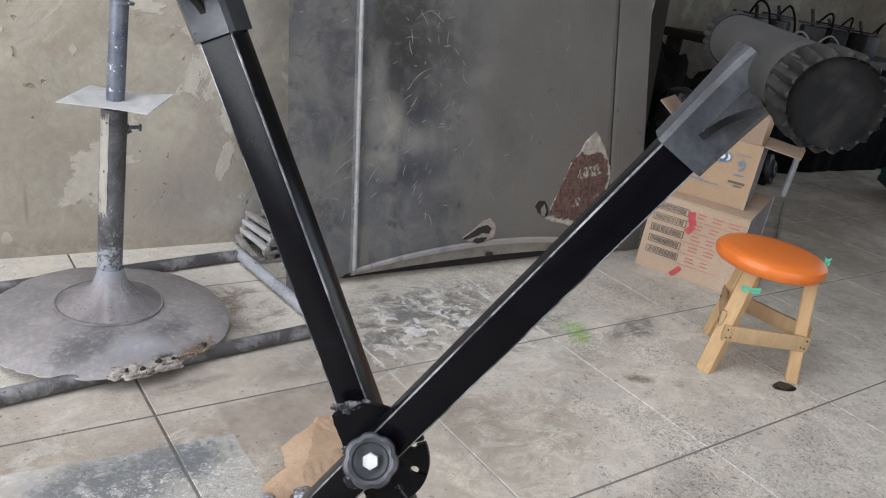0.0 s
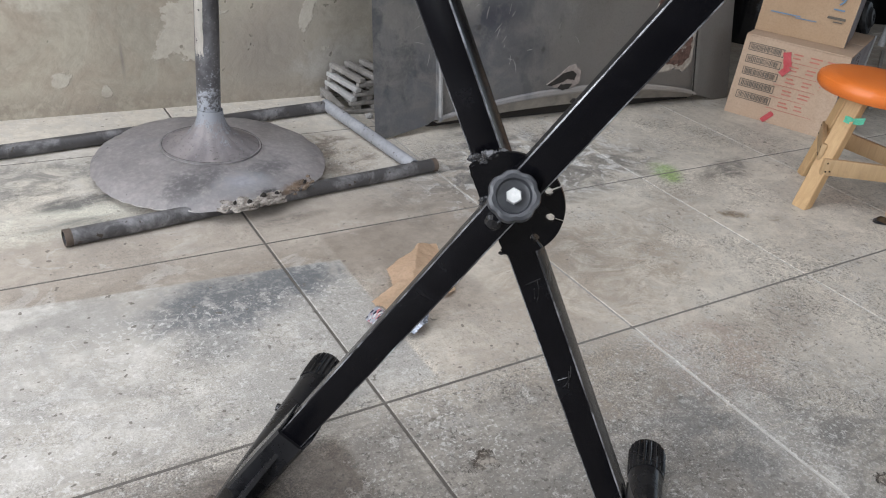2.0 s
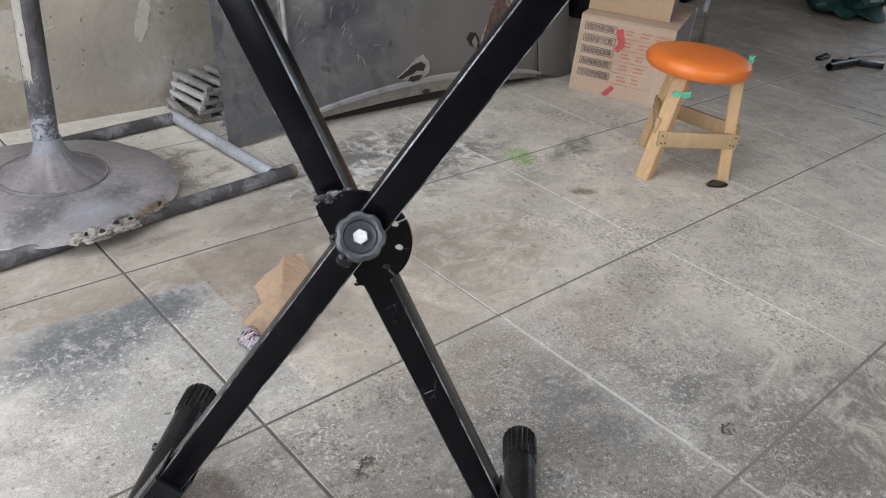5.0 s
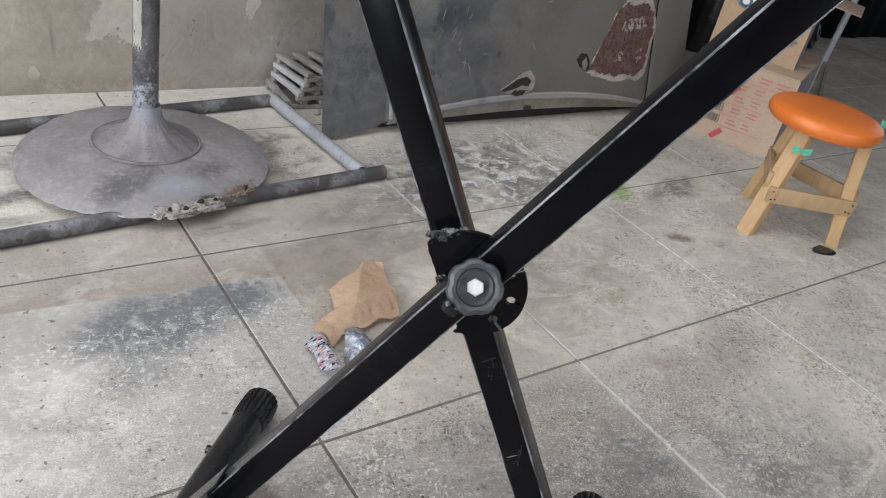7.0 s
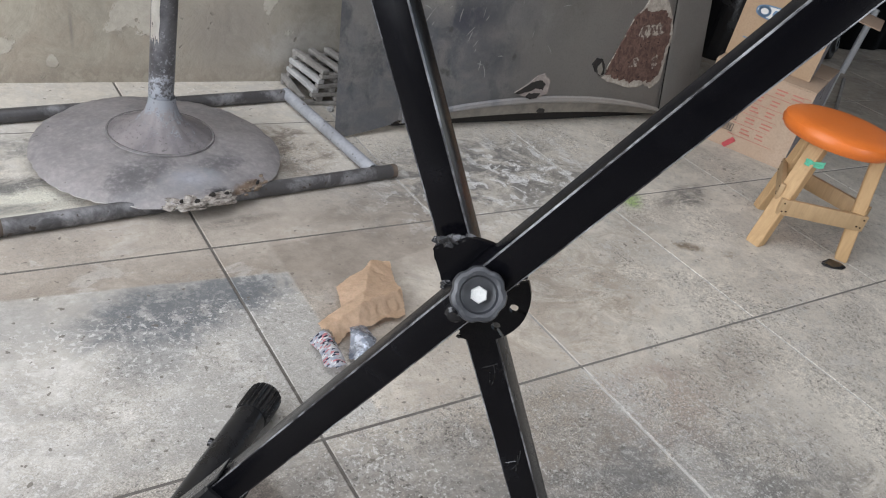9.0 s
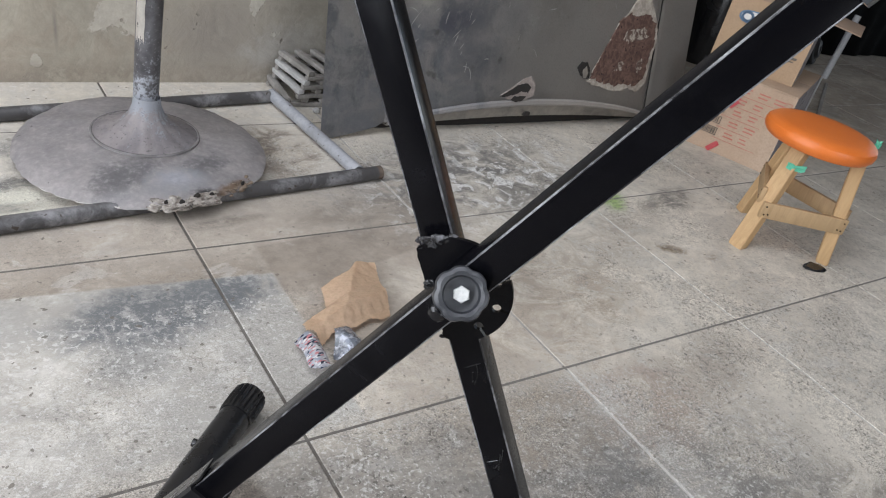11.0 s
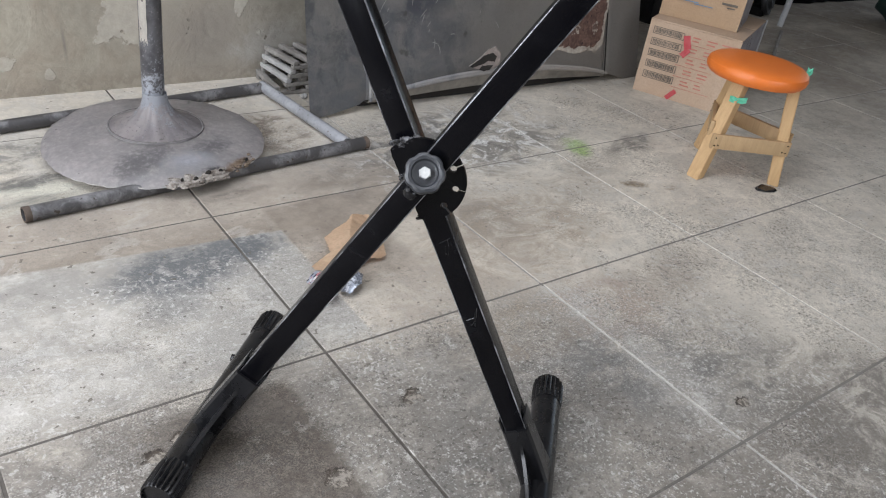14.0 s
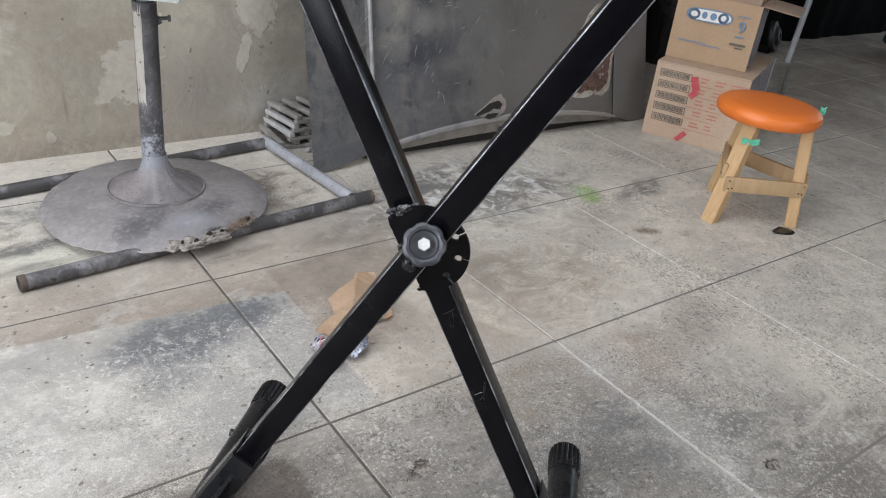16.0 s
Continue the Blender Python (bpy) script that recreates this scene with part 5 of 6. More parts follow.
part("filler_rim", ragged([(0.905, 0.163), (0.938, 0.172), (0.930, 0.196), (0.948, 0.222), (0.968, 0.256), (1.002, 0.306), (1.025, 0.352), (1.072, 0.386), (1.099, 0.422), (1.153, 0.457), (1.189, 0.421), (1.213, 0.387), (1.240, 0.338), (1.247, 0.296), (1.230, 0.229), (1.222, 0.151), (1.178, 0.121), (1.130, 0.137), (1.090, 0.124), (1.040, 0.129), (0.985, 0.142), (0.940, 0.150)], 0.0030, 3, 0.006, 7), FILLER, hood, "cream filler rim", False)
part("rust_patch", ragged([(0.926, 0.172), (0.934, 0.200), (0.954, 0.236), (0.976, 0.270), (1.006, 0.314), (1.028, 0.358), (1.076, 0.384), (1.130, 0.376), (1.180, 0.384), (1.222, 0.352), (1.232, 0.318), (1.232, 0.282), (1.214, 0.228), (1.204, 0.168), (1.164, 0.144), (1.100, 0.152), (1.047, 0.147), (0.985, 0.160)], 0.0048, 5, 0.011, 9), RUST, hood, "flaking brown rust patch", False)
part("filler_fleck", ragged([(1.060, 0.300), (1.070, 0.328), (1.120, 0.336), (1.180, 0.338), (1.186, 0.306), (1.130, 0.296), (1.082, 0.286)], 0.0060, 15, 0.013, 8), FLECK, hood, "flecks of cream filler left on the rust", False)
part("filler_fleck", ragged([(1.150, 0.222), (1.182, 0.240), (1.180, 0.200), (1.160, 0.186)], 0.0060, 17, 0.010, 8), FLECK, hood, "flecks of cream filler left on the rust", False)
part("filler_fleck", ragged([(1.040, 0.200), (1.056, 0.226), (1.082, 0.222), (1.074, 0.196)], 0.0060, 19, 0.010, 8), FLECK, hood, "flecks of cream filler left on the rust", False)
part("rust_hole", ragged([(0.855, 0.205), (0.872, 0.224), (0.900, 0.222), (0.912, 0.206), (0.918, 0.176), (0.896, 0.170), (0.876, 0.180)], 0.0050, 7, 0.004), DARK_HOLE, hood, "ragged rust hole", False)
part("bent_edge", ragged([(0.880, 0.200), (0.894, 0.212), (0.906, 0.190), (0.900, 0.172), (0.884, 0.178)], 0.0066, 8, 0.004), HOOD_LIP, hood, "bent grey metal edge", False)
part("filler_rim", ragged([(0.540, 0.118), (0.590, 0.146), (0.628, 0.172), (0.652, 0.176), (0.678, 0.154), (0.676, 0.118), (0.640, 0.104), (0.571, 0.108)], 0.0030, 9, 0.004), PINKISH, hood, "cream filler rim", False)
part("rust_hole", ragged([(0.540, 0.118), (0.586, 0.140), (0.604, 0.152), (0.636, 0.158), (0.660, 0.146), (0.652, 0.128), (0.620, 0.132), (0.590, 0.122), (0.556, 0.114)], 0.0045, 11, 0.005), DARK_HOLE, hood, "ragged rust hole", False)
part("rust_hole", ragged([(0.582, 0.106), (0.596, 0.118), (0.643, 0.117), (0.630, 0.104), (0.603, 0.099)], 0.0050, 13, 0.004), DARK_HOLE, hood, "ragged rust hole", False)
part("rust_hole", ragged([(0.640, 0.058), (0.652, 0.068), (0.672, 0.066), (0.668, 0.054)], 0.0060, 14, 0.003), DARK_HOLE, hood, "ragged rust hole", False)


def crease_line():
    rings = []
    for i in range(30):
        z = 0.03 + (HTOP - 0.03) * i / 29
        x = 1.246
        xx = x - 0.075 * max(0.0, (x - 0.7) / 0.7) * z * 0.9
        y = hood_y(x, z)
        rings.append([(xx - 0.0022, y - 0.0005, z), (xx, y - 0.0012, z), (xx + 0.0022, y - 0.0005, z), (xx, y + 0.004, z)])
    return loft(rings)


part("crease", crease_line(), DARK_HOLE, hood, "dark fold line")


def scratch_marks(seed, count, long, wide):
    """Short straight and hooked scratches that follow the bonnet's face."""
    rng = random.Random(seed)
    bm = bmesh.new()
    for _ in range(count):
        x = rng.uniform(0.0, 1.10) if rng.random() < 0.45 else rng.gauss(0.34, 0.15)
        z, a = rng.uniform(0.16, 1.15), rng.choice((0.5, 0.9, 2.4, 1.5)) + rng.gauss(0, 0.35)
        n, w, bend = long * rng.uniform(0.25, 1.0), wide * rng.uniform(0.5, 1.0), rng.gauss(0, 0.28)
        x = min(1.12, max(-0.04, x))
        rows = []
        for k in range(6):
            t = k / 5
            px, pz = x + n * t * math.cos(a + bend * t), z + n * t * math.sin(a + bend * t)
            px = min(1.13, max(-0.06, px))
            hw = w * (0.25 + math.sin(math.pi * t)) * 0.5
            ex, ez = -math.sin(a + bend * t) * hw, math.cos(a + bend * t) * hw
            rows.append([bm.verts.new((q - 0.075 * max(0.0, (q - 0.7) / 0.7) * r * 0.9, hood_y(q, r) - 0.0024, r)) for q, r in ((px - ex, pz - ez), (px + ex, pz + ez))])
        for p, q in zip(rows, rows[1:]):
            bm.faces.new((p[0], q[0], q[1], p[1]))
    bmesh.ops.solidify(bm, geom=list(bm.faces), thickness=-0.0026)
    return bm


part("scratch_field", scratch_marks(5, 120, 0.042, 0.0030), SCRATCH, hood, "fine pale scratches", False)["kind"] = "stuff"
part("scratch_field", scratch_marks(9, 18, 0.13, 0.0024), SCRATCH, hood, "long pale scratches", False)["kind"] = "stuff"

# ---- stack of slatted frames behind the bonnet ----
SLATS = ((-0.066, 0.0, SLAT_WOOD, -5), (-0.043, 0.0287, SLAT_PALE, 4), (-0.036, 0.0574, SLAT_PALE, 7), (-0.028, 0.0861, SLAT_WOOD, 8))
for left, z, mat_, rz in SLATS:
    fr = thing("slatted_frame", pose(left + 0.075, 1.288, z, 0, 0, rz), "old grey slatted wooden frame in a stack against the wall", "wooden frame", "stack of slatted frames")
    for j in range(3):
        part("slat", box(0.020, 0.172, 0.0145, (-0.075 + 0.056 * j, 0, 0.0210), 0.0025), mat_ if j == 0 else SLAT_WOOD, fr)
    for yy in (-0.078, 0.072):
        part("batten", box(0.172, 0.016, 0.0130, (0, yy, 0.0068), 0.002), SLAT_WOOD, fr)
single("plaster_lump", blob(44, 0.011, 0.009, 0.010, 0.3, 3, 3.0), SLAT_PALE, pose(0.002, 1.165, 0.0), "small white lump of plaster on the floor", "lump")

# ---- cardboard boxes ----
UX, UY = 0.468, -0.884
BOX_TURN = math.degrees(math.atan2(UY, UX))


def cardboard_box(name, m, w, d, h, label, material, open_top):
    b = thing(name, m, label, "cardboard box")
    t = 0.005
    for nm, sx, sy, at in (("front_panel", w, t, (w / 2, t / 2, h / 2)), ("back_panel", w, t, (w / 2, d - t / 2, h / 2)), ("side_panel", t, d - 2 * t, (t / 2, d / 2, h / 2)), ("side_panel", t, d - 2 * t, (w - t / 2, d / 2, h / 2))):
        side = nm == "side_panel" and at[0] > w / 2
        bm = bmesh.new()
        bmesh.ops.create_cube(bm, size=1.0, matrix=Matrix.Translation(at) @ Matrix.Diagonal((sx, sy, h, 1)))
        bmesh.ops.subdivide_edges(bm, edges=list(bm.edges), cuts=6, use_grid_fill=True)
        for v in bm.verts:
            e = min(v.co.z, h - v.co.z) / h
            v.co.y += 0.006 * noise.noise(v.co * 7 + Vector((d * 9, 0, 0))) * min(1, 4 * e)
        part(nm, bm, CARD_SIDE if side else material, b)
    part("bottom_panel", box(w - 2 * t, d - 2 * t, t, (w / 2, d / 2, t / 2 + 0.0005)), material, b)
    if not open_top:
        for k, y in ((0, 0.0), (1, d / 2 + 0.001)):
            part("top_flap", box(w, d / 2 - 0.002, t, (w / 2, y + d / 4, h + t / 2 + 0.0005), 0.0015), material, b)
    return b


LB = Vector((1.318, 0.910, 0.0))
box_low = cardboard_box("cardboard_carton", pose(LB.x, LB.y, 0.0, 0, 0, BOX_TURN - 4), 0.346, 0.48, 0.278, "brown shipping carton printed with red text and barcodes, on the floor", CARD_PALE, False)
rng = random.Random(8)
for k in range(5):
    z = 0.244 - 0.0425 * k
    x0 = 0.020 + 0.001 * k
    part("barcode_frame", joined(box(0.118, 0.0010, 0.0022, (x0 + 0.059, -0.0014, z + 0.0125)), box(0.118, 0.0010, 0.0022, (x0 + 0.059, -0.0014, z - 0.0125)), box(0.0022, 0.0010, 0.027, (x0, -0.0014, z)), box(0.0022, 0.0010, 0.027, (x0 + 0.118, -0.0014, z))), INK_BLACK, box_low, "", False)
    bars, x = [], x0 + 0.006
    while x < x0 + 0.110:
        w = rng.choice((0.0014, 0.0022, 0.0034))
        bars.append(box(w, 0.0010, 0.018, (x + w / 2, -0.0014, z)))
        x += w + rng.choice((0.0016, 0.0024))
    part("barcode", joined(*bars), INK_BLACK, box_low, "", False)["kind"] = "stuff"
    lines = []
    for q in range(3):
        for zz in (0.007, -0.006):
            n = rng.uniform(0.022, 0.04)
            lines.append(box(n, 0.0010, 0.0048, (0.170 + 0.055 * q + n / 2, -0.0014, z + zz)))
    part("print_line", joined(*lines), INK_RED, box_low, "", False)["kind"] = "stuff"
    part("print_rule", joined(box(0.20, 0.0010, 0.0016, (0.235, -0.0014, z - 0.021)), box(0.020, 0.0010, 0.0014, (0.328, -0.0014, z + 0.010)), box(0.020, 0.0010, 0.0014, (0.328, -0.0014, z - 0.010)), box(0.0014, 0.0010, 0.02, (0.318, -0.0014, z)), box(0.0014, 0.0010, 0.02, (0.338, -0.0014, z))), INK_RED, box_low, "", False)


def tape(w, h, x, z, rz, parent, material, seed):
    bm = bmesh.new()
    bmesh.ops.create_grid(bm, x_segments=10, y_segments=6, size=0.5)
    for v in bm.verts:
        e = 0.22 * noise.noise(Vector((v.co.x * 5, v.co.y * 4, seed)))
        v.co = Vector(((v.co.x + e * 0.3) * w, 0.0009 * noise.noise(v.co * 6 + Vector((seed, 0, 0))), (v.co.y + e * 0.25) * h))
    bmesh.ops.solidify(bm, geom=list(bm.faces), thickness=0.0008)
    return part("tape", moved(bm, Matrix.Translation((x, -0.0032, z)) @ Matrix.Rotation(radians(rz), 4, "Y")), material, parent, "torn red adhesive tape")


tape(0.026, 0.050, 0.155, 0.228, -18, box_low, TAPE_RED, 1)
tape(0.022, 0.036, 0.158, 0.190, 35, box_low, TAPE_RED, 2)
tape(0.018, 0.046, 0.150, 0.022, 38, box_low, TAPE_RED, 3)
part("edge_film", box(0.006, 0.006, 0.29, (0.349, 0.476, 0.143), 0.002), WHITE_ROD, box_low, "shiny film along the corner")

box_up = cardboard_box("cardboard_carton", pose(1.402, 0.948, 0.2845, 0, 0, -63), 0.300, 0.27, 0.235, "open brown biscuit carton on top of another carton", CARD, True)


def flap(at, turn, w, l):
    bm = box(w, l, 0.004, (0, l / 2, 0), 0.001)
    part("flap", moved(bm, Matrix.Translation(at) @ turn), CARD_IN, box_up)


flap((0.003, 0.135, 0.235), Matrix.Rotation(radians(90), 4, "Z") @ Matrix.Rotation(radians(38), 4, "X"), 0.25, 0.12)
flap((0.297, 0.135, 0.235), Matrix.Rotation(radians(-90), 4, "Z") @ Matrix.Rotation(radians(-6), 4, "X"), 0.25, 0.13)
flap((0.150, 0.267, 0.235), Matrix.Rotation(radians(62), 4, "X"), 0.28, 0.12)
flap((0.150, 0.003, 0.235), Matrix.Rotation(radians(180), 4, "Z") @ Matrix.Rotation(radians(100), 4, "X"), 0.28, 0.10)


def ring_mark(cx, cz, rx, rz, w, material, parent, lift=0.0014):
    bm = bmesh.new()
    n = 28
    a = [bm.verts.new((cx + rx * math.cos(2 * math.pi * k / n), -lift, cz + rz * math.sin(2 * math.pi * k / n))) for k in range(n)]
    b = [bm.verts.new((cx + (rx - w) * math.cos(2 * math.pi * k / n), -lift, cz + (rz - w) * math.sin(2 * math.pi * k / n))) for k in range(n)]
    for k in range(n):
        bm.faces.new((a[k], a[(k + 1) % n], b[(k + 1) % n], b[k]))
    bmesh.ops.solidify(bm, geom=list(bm.faces), thickness=0.0008)
    return part("printed_mark", bm, material, parent)


# plain shapes in the colours of the printed mark
LZ = 0.172
oval = []
for k in range(36):
    a = 2 * math.pi * k / 36
    oval.append((0.125 + 0.084 * math.copysign(abs(math.cos(a)) ** 0.6, math.cos(a)), LZ + 0.024 * math.copysign(abs(math.sin(a)) ** 0.8, math.sin(a))))
part("printed_mark", prism(oval, 0.001, -0.0062), INK_BLUE, box_up, "blue and white printed mark", False)
part("printed_mark", prism([(0.125 + (x - 0.125) * 0.93, LZ + (z - LZ) * 0.80) for x, z in oval], 0.001, -0.0066), INK_WHITE, box_up, "", False)
for cx, rx in ((0.070, 0.022), (0.176, 0.019)):
    ring_mark(cx, LZ, rx, 0.019, 0.009, INK_BLUE, box_up, 0.0072)
for cx, rx in ((0.108, 0.010), (0.140, 0.012)):
    part("printed_mark", prism([(cx + rx * math.cos(2 * math.pi * k / 20), LZ + 0.013 * math.sin(2 * math.pi * k / 20)) for k in range(20)], 0.001, -0.0072), INK_BLUE, box_up, "", False)
for w, h, x, z, ink in ((0.045, 0.0035, 0.247, 0.190, INK_BLUE), (0.035, 0.005, 0.247, 0.118, INK_BLUE), (0.10, 0.004, 0.085, 0.072, INK_BLUE), (0.07, 0.003, 0.155, 0.066, INK_BLUE), (0.058, 0.008, 0.247, 0.090, INK_BLACK), (0.030, 0.004, 0.254, 0.078, INK_BLACK)):
    part("print_line", box(w, 0.001, h, (x, -0.0060, z)), ink, box_up, "", False)
fc = bpy.data.curves.new("number", "FONT")
fc.body, fc.size, fc.extrude, fc.align_x = "9", 0.058, 0.0004, "CENTER"
fc.materials.append(INK_BLUE)
nine = new("printed_number", fc)
nine.parent = box_up
nine.matrix_local = pose(0.247, -0.0066, 0.133, 90, 0, 0)

# ---- stool ----
stool = thing("stool", pose(1.027, 0.256, 0.0), "three-legged raw pine stool with an orange vinyl seat", "stool")
part("seat", moved(lathe([(0.0, 0.0), (0.120, 0.0), (0.139, 0.003), (0.147, 0.012), (0.1495, 0.024), (0.146, 0.036), (0.136, 0.044), (0.112, 0.0495), (0.07, 0.052), (0.0, 0.053)], 56, lambda a, i: 1 + 0.006 * math.sin(3 * a + 1)), pose(0.0, 0.0, 0.306, 0, 0, 0)), ORANGE, stool, "padded orange vinyl seat")
feet = [Vector((-0.150, -0.004, 0)), Vector((0.076, -0.138, 0)), Vector((0.074, 0.145, 0))]


def leg_at(f, t):
    top = f * (0.42 if f.x < 0 else 0.74 if f.y < 0 else 0.5) + Vector((0, 0, 0.308))
    return f.lerp(top, t)


for f in feet:
    r = f.normalized()
    s = Vector((-r.y, r.x, 0))
    rings = []
    for t in (0.0, 0.02, 0.5, 1.0):
        c = leg_at(f, t)
        wx, wy = (0.0215, 0.0175) if t != 0.0 else (0.020, 0.016)
        ch = 0.003
        rings.append([c + s * a + r * b for a, b in ((-wx + ch, -wy), (wx - ch, -wy), (wx, -wy + ch), (wx, wy - ch), (wx - ch, wy), (-wx + ch, wy), (-wx, wy - ch), (-wx, -wy + ch))])
    part("leg", loft(rings), PINE, stool)
for i, j in ((0, 1), (1, 2), (2, 0)):
    zt = (0.40, 0.46, 0.50)[i]
    a, b = leg_at(feet[i], zt), leg_at(feet[j], zt)
    d = (b - a).normalized()
    o = Vector((d.y, -d.x, 0)) * 0.021
    a, b = a - d * 0.015 + o, b + d * 0.015 + o
    m = Matrix.Translation((a + b) / 2) @ d.to_track_quat("X", "Z").to_matrix().to_4x4()
    part("brace", moved(box((b - a).length, 0.013, 0.046, (0, 0, 0), 0.002), m), PINE_GREY, stool)
    for end in (-1, 1):
        for dx, dz in ((0.010, 0.012), (0.022, -0.010), (0.011, -0.012)):
            part("nail", moved(lathe([(0.0024, 0), (0.0024, 0.0012)], 8), m @ Matrix.Translation((end * ((b - a).length / 2 - dx), 0.0067, dz)) @ TO_Y), DARK_JUNK, stool)
            part("nail", moved(lathe([(0.0024, 0), (0.0024, 0.0012)], 8), m @ Matrix.Translation((end * ((b - a).length / 2 - dx), -0.0067, dz)) @ BACK), DARK_JUNK, stool)
ft = leg_at(feet[0], 0.80)


def tape_strip(w, h, seed, m):
    bm = bmesh.new()
    bmesh.ops.create_grid(bm, x_segments=12, y_segments=5, size=0.5)
    for v in bm.verts:
        e = 0.3 * noise.noise(Vector((v.co.x * 5, v.co.y * 4, seed)))
        v.co = Vector(((v.co.x + e * 0.2) * w, 0.004 * noise.noise(v.co * 5 + Vector((seed, 0, 0))), (v.co.y + e * 0.6 + v.co.x * v.co.x) * h))
    bmesh.ops.solidify(bm, geom=list(bm.faces), thickness=0.001)
    return part("green_tape", moved(bm, m), GREEN_TAPE, stool, "torn strip of green tape")


tape_strip(0.052, 0.017, 2, Matrix.Translation(ft + Vector((-0.010, -0.022, 0.004))) @ Matrix.Rotation(radians(-38), 4, "Z"))
tape_strip(0.020, 0.022, 4, Matrix.Translation((0.118, -0.096, 0.345)) @ Matrix.Rotation(radians(-30), 4, "Z"))

# ---- litter on the floor ----


def sheet(outline, seed, lift, material, name, label, category, res=34, amp=0.02):
    """A torn, crumpled sheet lying on the floor."""
    xs, ys = [p[0] for p in outline], [p[1] for p in outline]

    def inside(x, y):
        hit, n = False, len(outline)
        for i in range(n):
            (x1, y1), (x2, y2) = outline[i], outline[(i + 1) % n]
            if (y1 > y) != (y2 > y) and x < (x2 - x1) * (y - y1) / (y2 - y1) + x1:
                hit = not hit
        return hit
    bm = bmesh.new()
    vs = {}
    for i in range(res + 1):
        for j in range(res + 1):
            x = min(xs) + (max(xs) - min(xs)) * i / res
            y = min(ys) + (max(ys) - min(ys)) * j / res
            p = Vector((x * 11, y * 11, seed))
            k = abs(noise.noise(p)) * amp * 1.6 + abs(noise.noise(p * 2.3)) * amp * 0.6
            vs[i, j] = bm.verts.new((x + 0.004 * noise.noise(p * 6), y + 0.004 * noise.noise(p * 6 + Vector((3, 3, 3))), 0.004 + lift(x, y) + k))
    for i in range(res):
        for j in range(res):
            a = vs[i, j].co
            if inside(a.x, a.y):
                bm.faces.new((vs[i, j], vs[i + 1, j], vs[i + 1, j + 1], vs[i, j + 1]))
    for v in [v for v in bm.verts if not v.link_faces]:
        bm.verts.remove(v)
    bmesh.ops.solidify(bm, geom=list(bm.faces), thickness=0.0007)
    return single(name, bm, material, pose(0, 0, 0), label, category)


sheet([(-0.372, 0.338), (-0.335, 0.356), (-0.300, 0.366), (-0.276, 0.386), (-0.248, 0.392), (-0.224, 0.386), (-0.236, 0.352), (-0.246, 0.318), (-0.252, 0.282), (-0.268, 0.236), (-0.292, 0.224), (-0.318, 0.230), (-0.355, 0.216), (-0.386, 0.212), (-0.408, 0.212), (-0.434, 0.194), (-0.440, 0.220), (-0.456, 0.222), (-0.452, 0.246), (-0.428, 0.262), (-0.396, 0.268), (-0.384, 0.300)], 2.0, lambda x, y: 0.026 * max(0.0, min(1.0, 1 - abs(0.55 * (y - 0.30) - 0.83 * (x + 0.330)) / 0.10)) * max(0.0, min(1.0, (y - 0.20) / 0.07)) + 0.012 * max(0.0, 1 - abs(0.9 * (y - 0.235) - 0.3 * (x + 0.42)) / 0.03), PAPER, "brown_paper", "crumpled torn piece of brown paper on the floor", "paper", 110, 0.0055)
sheet([(-0.482, 0.214), (-0.456, 0.214), (-0.442, 0.196), (-0.440, 0.172), (-0.444, 0.140), (-0.452, 0.120), (-0.476, 0.114), (-0.486, 0.140), (-0.480, 0.176)], 6.0, lambda x, y: 0.022 * max(0.0, 1 - ((x + 0.462 - 0.10 * (y - 0.165)) / 0.024) ** 2), PACKET, "candy_wrapper", "crumpled shiny printed wrapper, pink, black and white, on the floor", "wrapper", 44, 0.008)
sheet([(-0.404, 0.214), (-0.372, 0.222), (-0.362, 0.196), (-0.372, 0.166), (-0.392, 0.140), (-0.424, 0.128), (-0.434, 0.150), (-0.418, 0.182)], 9.0, lambda x, y: 0.024 * max(0.0, 1 - ((x + 0.396) / 0.036) ** 2) * max(0.0, 1 - ((y - 0.178) / 0.055) ** 2), FOIL, "film_wrapper", "crumpled pale blue cellophane wrapper on the floor", "wrapper", 44, 0.012)
chip = bmesh.new()
bmesh.ops.create_cone(chip, cap_ends=True, segments=9, radius1=0.020, radius2=0.017, depth=0.004)
for v in chip.verts:
    v.co.x *= 1.9
    v.co += 0.006 * noise.noise_vector(v.co * 60)
single("plastic_scrap", chip, BLACK_GLOSS, pose(1.034, 0.098, 0.0045, 0, 0, -22), "small black plastic scrap on the floor", "scrap", "", False)
bt = thing("angle_bracket", pose(2.84, 0.465, 0.0, 0, 0, -16), "black angled metal bracket lying on the floor", "bracket")
part("arm", moved(rod((-0.14, 0.0, 0.018), (0.10, 0.04, 0.018), 0.018, 16, 0.003), pose(0, 0, 0)), BLACK_PLASTIC, bt)
part("arm", box(0.16, 0.035, 0.03, (0.14, 0.02, 0.016), 0.004, Matrix.Rotation(radians(-35), 4, "Z")), BLACK_PLASTIC, bt)
part("clip", box(0.06, 0.05, 0.02, (0.02, 0.07, 0.0105), 0.004), BLACK_PLASTIC, bt)
single("black_offcut", box(0.13, 0.03, 0.016, (0, 0, 0.008), 0.004), BLACK_PLASTIC, pose(2.90, 0.615, 0.0, 0, 0, 4), "small black plastic offcut on the floor", "offcut")
single("thin_rod", rod((3.12, 0.55, 0.006), (3.9, 0.30, 0.006), 0.006, 10), WHITE_ROD, pose(0, 0, 0), "thin bright metal rod on the floor", "rod")
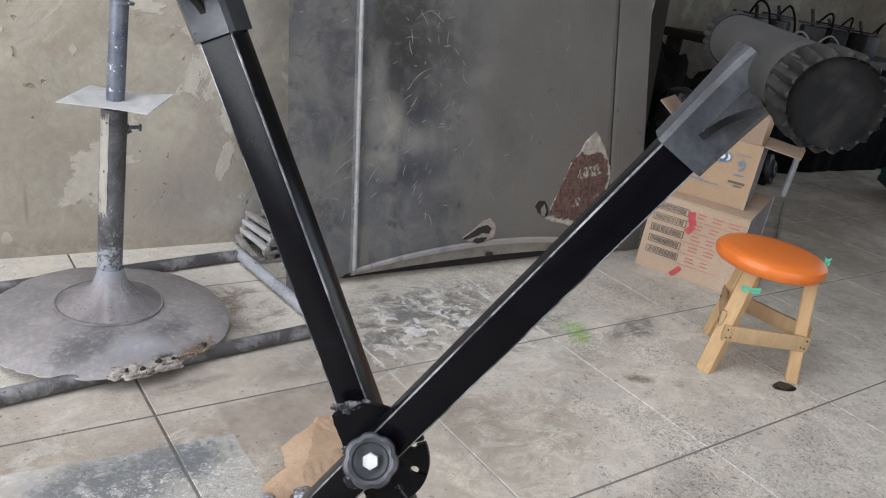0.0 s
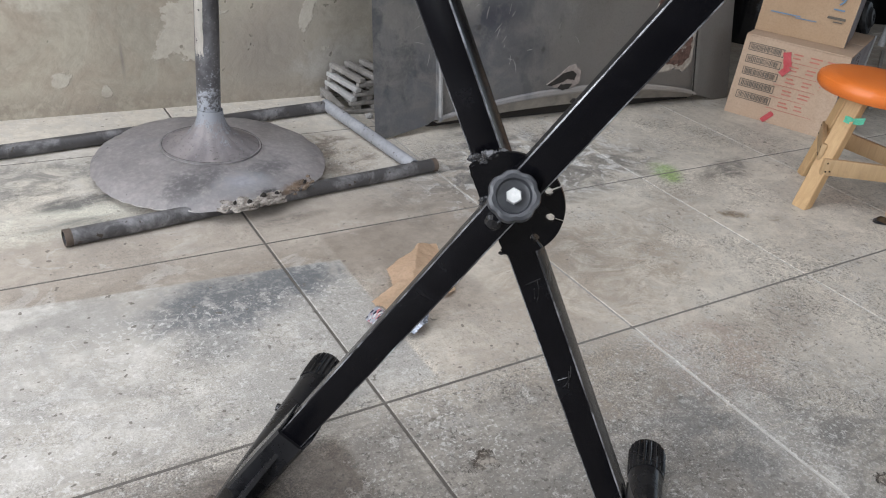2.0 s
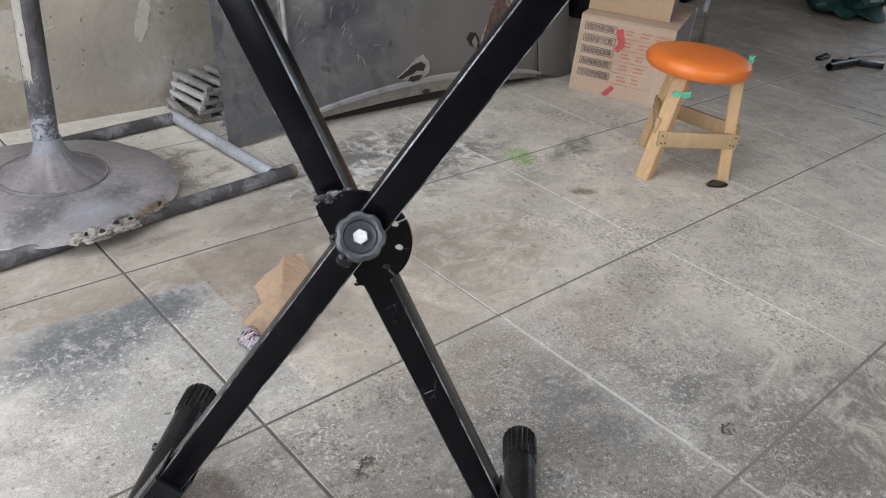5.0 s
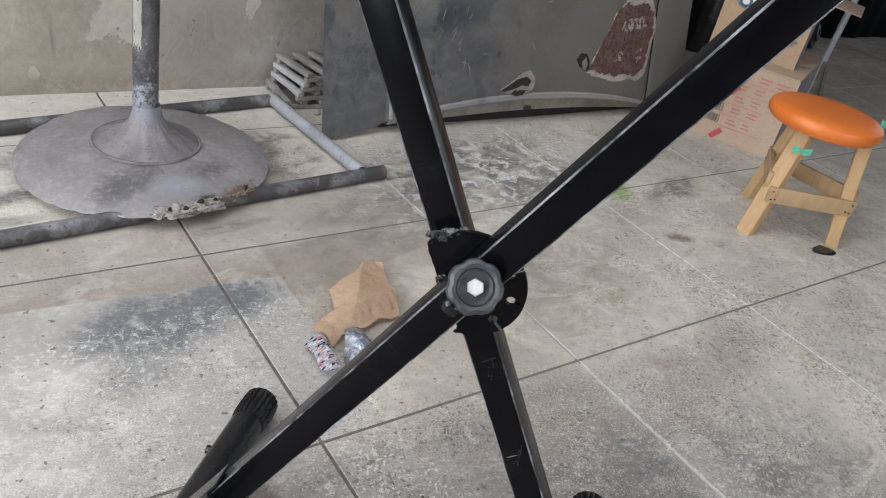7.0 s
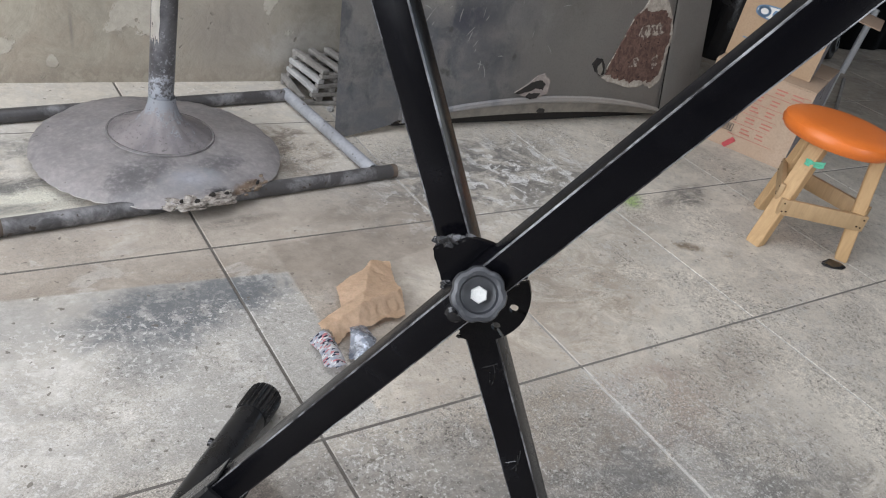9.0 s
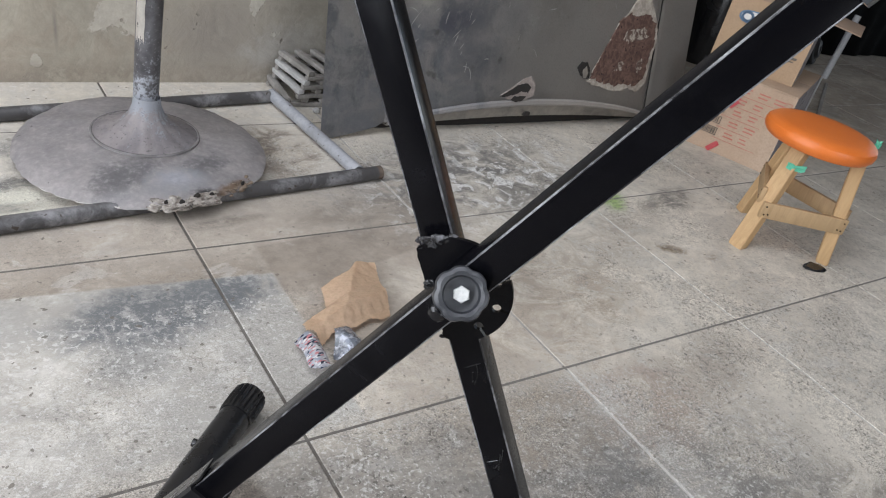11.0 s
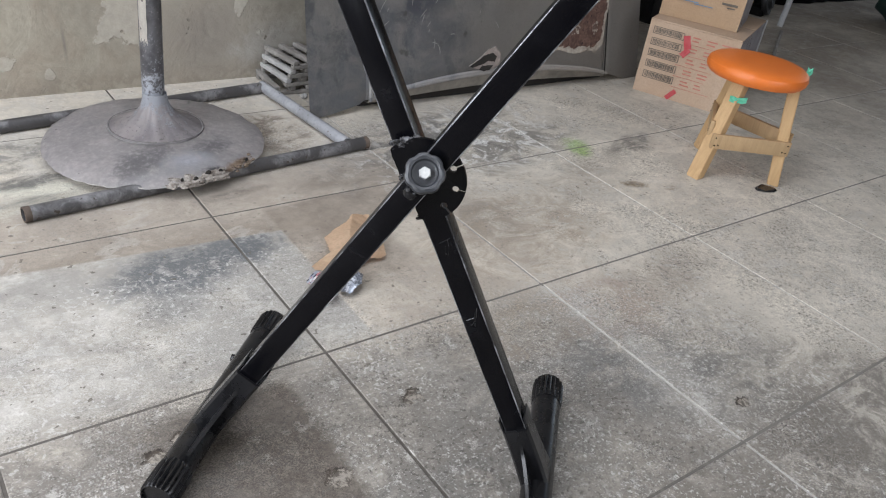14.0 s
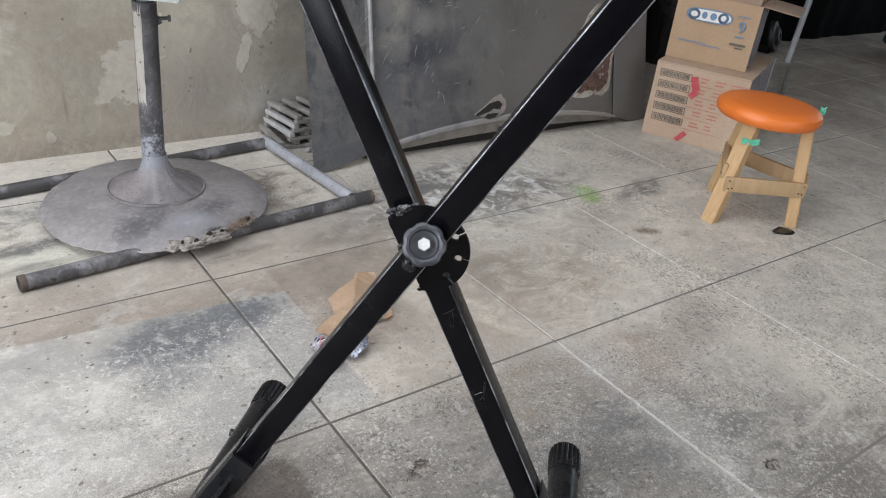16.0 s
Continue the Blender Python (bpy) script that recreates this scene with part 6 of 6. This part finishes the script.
single("green_tarp", blob(21, 0.40, 0.24, 0.14, 0.5, 4, 2.2), GREEN_CLOTH, pose(4.25, 1.10, 0.0, 0, 0, 20), "crumpled dark green tarp on the floor", "tarp")

# ---- dim clutter in the recess ----
single("leaning_board", box(0.34, 0.03, 1.7, (0, 0, 0.85), 0.004, None), BROWN_WOOD, pose(1.86, 1.60, 0.004, -7, 0, -12), "dark brown board leaning in the recess", "board")
single("black_jug", lathe([(0.0, 0.0), (0.11, 0.0), (0.125, 0.02), (0.13, 0.20), (0.125, 0.36), (0.11, 0.45), (0.075, 0.51), (0.03, 0.53), (0.0, 0.53)], 36, lambda a, i: 1 + 0.03 * math.cos(2 * a)), BLACK_GLOSS, pose(2.35, 1.68, 0.0), "shiny black rounded plastic drum on the floor", "drum")
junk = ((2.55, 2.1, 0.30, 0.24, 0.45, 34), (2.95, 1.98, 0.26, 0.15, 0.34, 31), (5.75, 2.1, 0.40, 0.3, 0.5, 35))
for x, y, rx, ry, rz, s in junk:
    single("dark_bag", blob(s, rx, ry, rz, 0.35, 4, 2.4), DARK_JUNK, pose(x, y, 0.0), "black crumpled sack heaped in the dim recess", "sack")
strip = box(1.22, 0.016, 0.012, (0, 0, 0.0065), 0.002)
single("pale_strip", strip, SLAT_WOOD, pose(2.52, 1.05, 0.0, 0, 0, 29.5), "narrow pale strip lying on the floor behind the cartons", "strip")


def hanging_cloth():
    bm = bmesh.new()
    rows = []
    for j in range(13):
        z = 0.004 + 0.70 * j / 12
        rows.append([bm.verts.new((3.02 + 2.5 * i / 80, 1.815 + 0.035 * noise.noise(Vector((i * 0.22, j * 0.08, 4))) * (1 - j / 14), z)) for i in range(81)])
    for p, q in zip(rows, rows[1:]):
        for i in range(80):
            bm.faces.new((p[i], p[i + 1], q[i + 1], q[i]))
    bmesh.ops.solidify(bm, geom=list(bm.faces), thickness=0.003)
    return bm


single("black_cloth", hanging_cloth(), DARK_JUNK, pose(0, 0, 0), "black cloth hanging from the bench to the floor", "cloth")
hub = thing("wheel_hub", pose(3.30, 1.66, 0.0, 0, 0, 20), "greasy steel wheel hub lying against the black cloth", "hub")
part("rim", moved(lathe([(0.055, 0.0), (0.085, 0.0), (0.09, 0.012), (0.085, 0.03), (0.06, 0.034), (0.045, 0.05), (0.02, 0.052), (0.018, 0.02), (0.05, 0.012)], 32), Matrix.Translation((0, 0, 0.09)) @ Matrix.Rotation(radians(75), 4, "X")), GREY_METAL, hub)
part("block", box(0.13, 0.09, 0.05, (0, 0.02, 0.026), 0.006), DARK_JUNK, hub)
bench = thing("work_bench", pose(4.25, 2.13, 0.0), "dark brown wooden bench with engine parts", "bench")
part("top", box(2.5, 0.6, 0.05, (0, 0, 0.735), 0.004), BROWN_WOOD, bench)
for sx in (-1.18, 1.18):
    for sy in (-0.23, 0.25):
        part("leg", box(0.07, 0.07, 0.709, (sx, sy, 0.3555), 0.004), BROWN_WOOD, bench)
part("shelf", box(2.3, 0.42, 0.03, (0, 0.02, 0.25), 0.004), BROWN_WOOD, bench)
rng = random.Random(12)
for k in range(5):
    eng = thing("engine_part", pose(3.35 + 0.34 * k, 2.08 + 0.05 * (k % 2), 0.7605, 0, 0, 20 * k), "greasy grey engine part on the bench", "engine part", "engine parts on the bench")
    part("block", box(0.16, 0.14, 0.15, (0, 0, 0.075), 0.012), GREY_METAL, eng)
    for j in range(1 + k % 2):
        part("fin", box(0.20, 0.17, 0.010, (0, 0, 0.162 + 0.014 * j), 0.002), GREY_METAL, eng)
    part("stud", rod((0.03, 0, 0.15), (0.05, 0.03, 0.21 + 0.02 * (k % 3)), 0.011, 12), GREY_METAL, eng)
    part("pipe", cable([(-0.05, 0, 0.16), (-0.07, -0.06, 0.24), (-0.02, -0.10, 0.20 - 0.03 * (k % 2)), (0.03, -0.12, 0.05)], 0.007, 8), DARK_JUNK, eng)
single("hanging_hose", cable([(2.62, 3.07, 1.45), (2.70, 3.06, 1.15), (2.64, 3.05, 0.85), (2.50, 3.06, 0.55), (2.44, 3.07, 0.30)], 0.012, 8), DARK_JUNK, pose(0, 0, 0), "black hose hanging on the plaster wall", "hose")
for x, z in ((3.55, 0.77), (3.9, 0.77)):
    single("cable", cable([(x, 1.98, z), (x + 0.04, 1.90, z + 0.10), (x + 0.10, 1.84, z + 0.02), (x + 0.12, 1.80, z - 0.20), (x + 0.10, 1.79, z - 0.34)], 0.006, 8), SLAT_WOOD, pose(0, 0, 0), "pale cable hanging over the bench edge", "cable")
ROD_A, ROD_B = (3.19, 1.45, 0.0), (3.20, 1.44, 0.35)
leg_rod = single("metal_prop", rod(ROD_A, ROD_B, 0.017, 20, 0.002), WHITE_ROD, pose(0, 0, 0), "pale metal tube standing behind the cartons", "tube")

# ---- floor tiles ----
PITCH, JOINT = 0.55, 0.0056


def tile_mesh():
    h = (PITCH - JOINT) / 2
    e = 0.0016
    bm = bmesh.new()
    rings = [[bm.verts.new((sx * r, sy * r, z)) for sx, sy in ((-1, -1), (1, -1), (1, 1), (-1, 1))] for r, z in ((h, -0.012), (h, -0.0012), (h - e, 0.0))]
    for p, q in zip(rings, rings[1:]):
        for k in range(4):
            bm.faces.new((p[k], p[(k + 1) % 4], q[(k + 1) % 4], q[k]))
    bm.faces.new(rings[2])
    return finish(bm, "tile", FLOOR, False)


TILE = tile_mesh()
for i in range(-5, 11):
    for j in range(-7, 5):
        x, y = (i + 0.5) * PITCH, (j + 0.5) * PITCH
        if y - PITCH / 2 > WALL_Y and x < END_X - 0.1:
            continue
        t = new("tile", TILE)
        t.parent = floor
        t.matrix_parent_inverse = floor.matrix_world.inverted()
        t.location = (x, y, 0.0012 * (noise.noise(Vector((i * 3.1, j * 2.7, 1))) - 0.3) * 0.5)
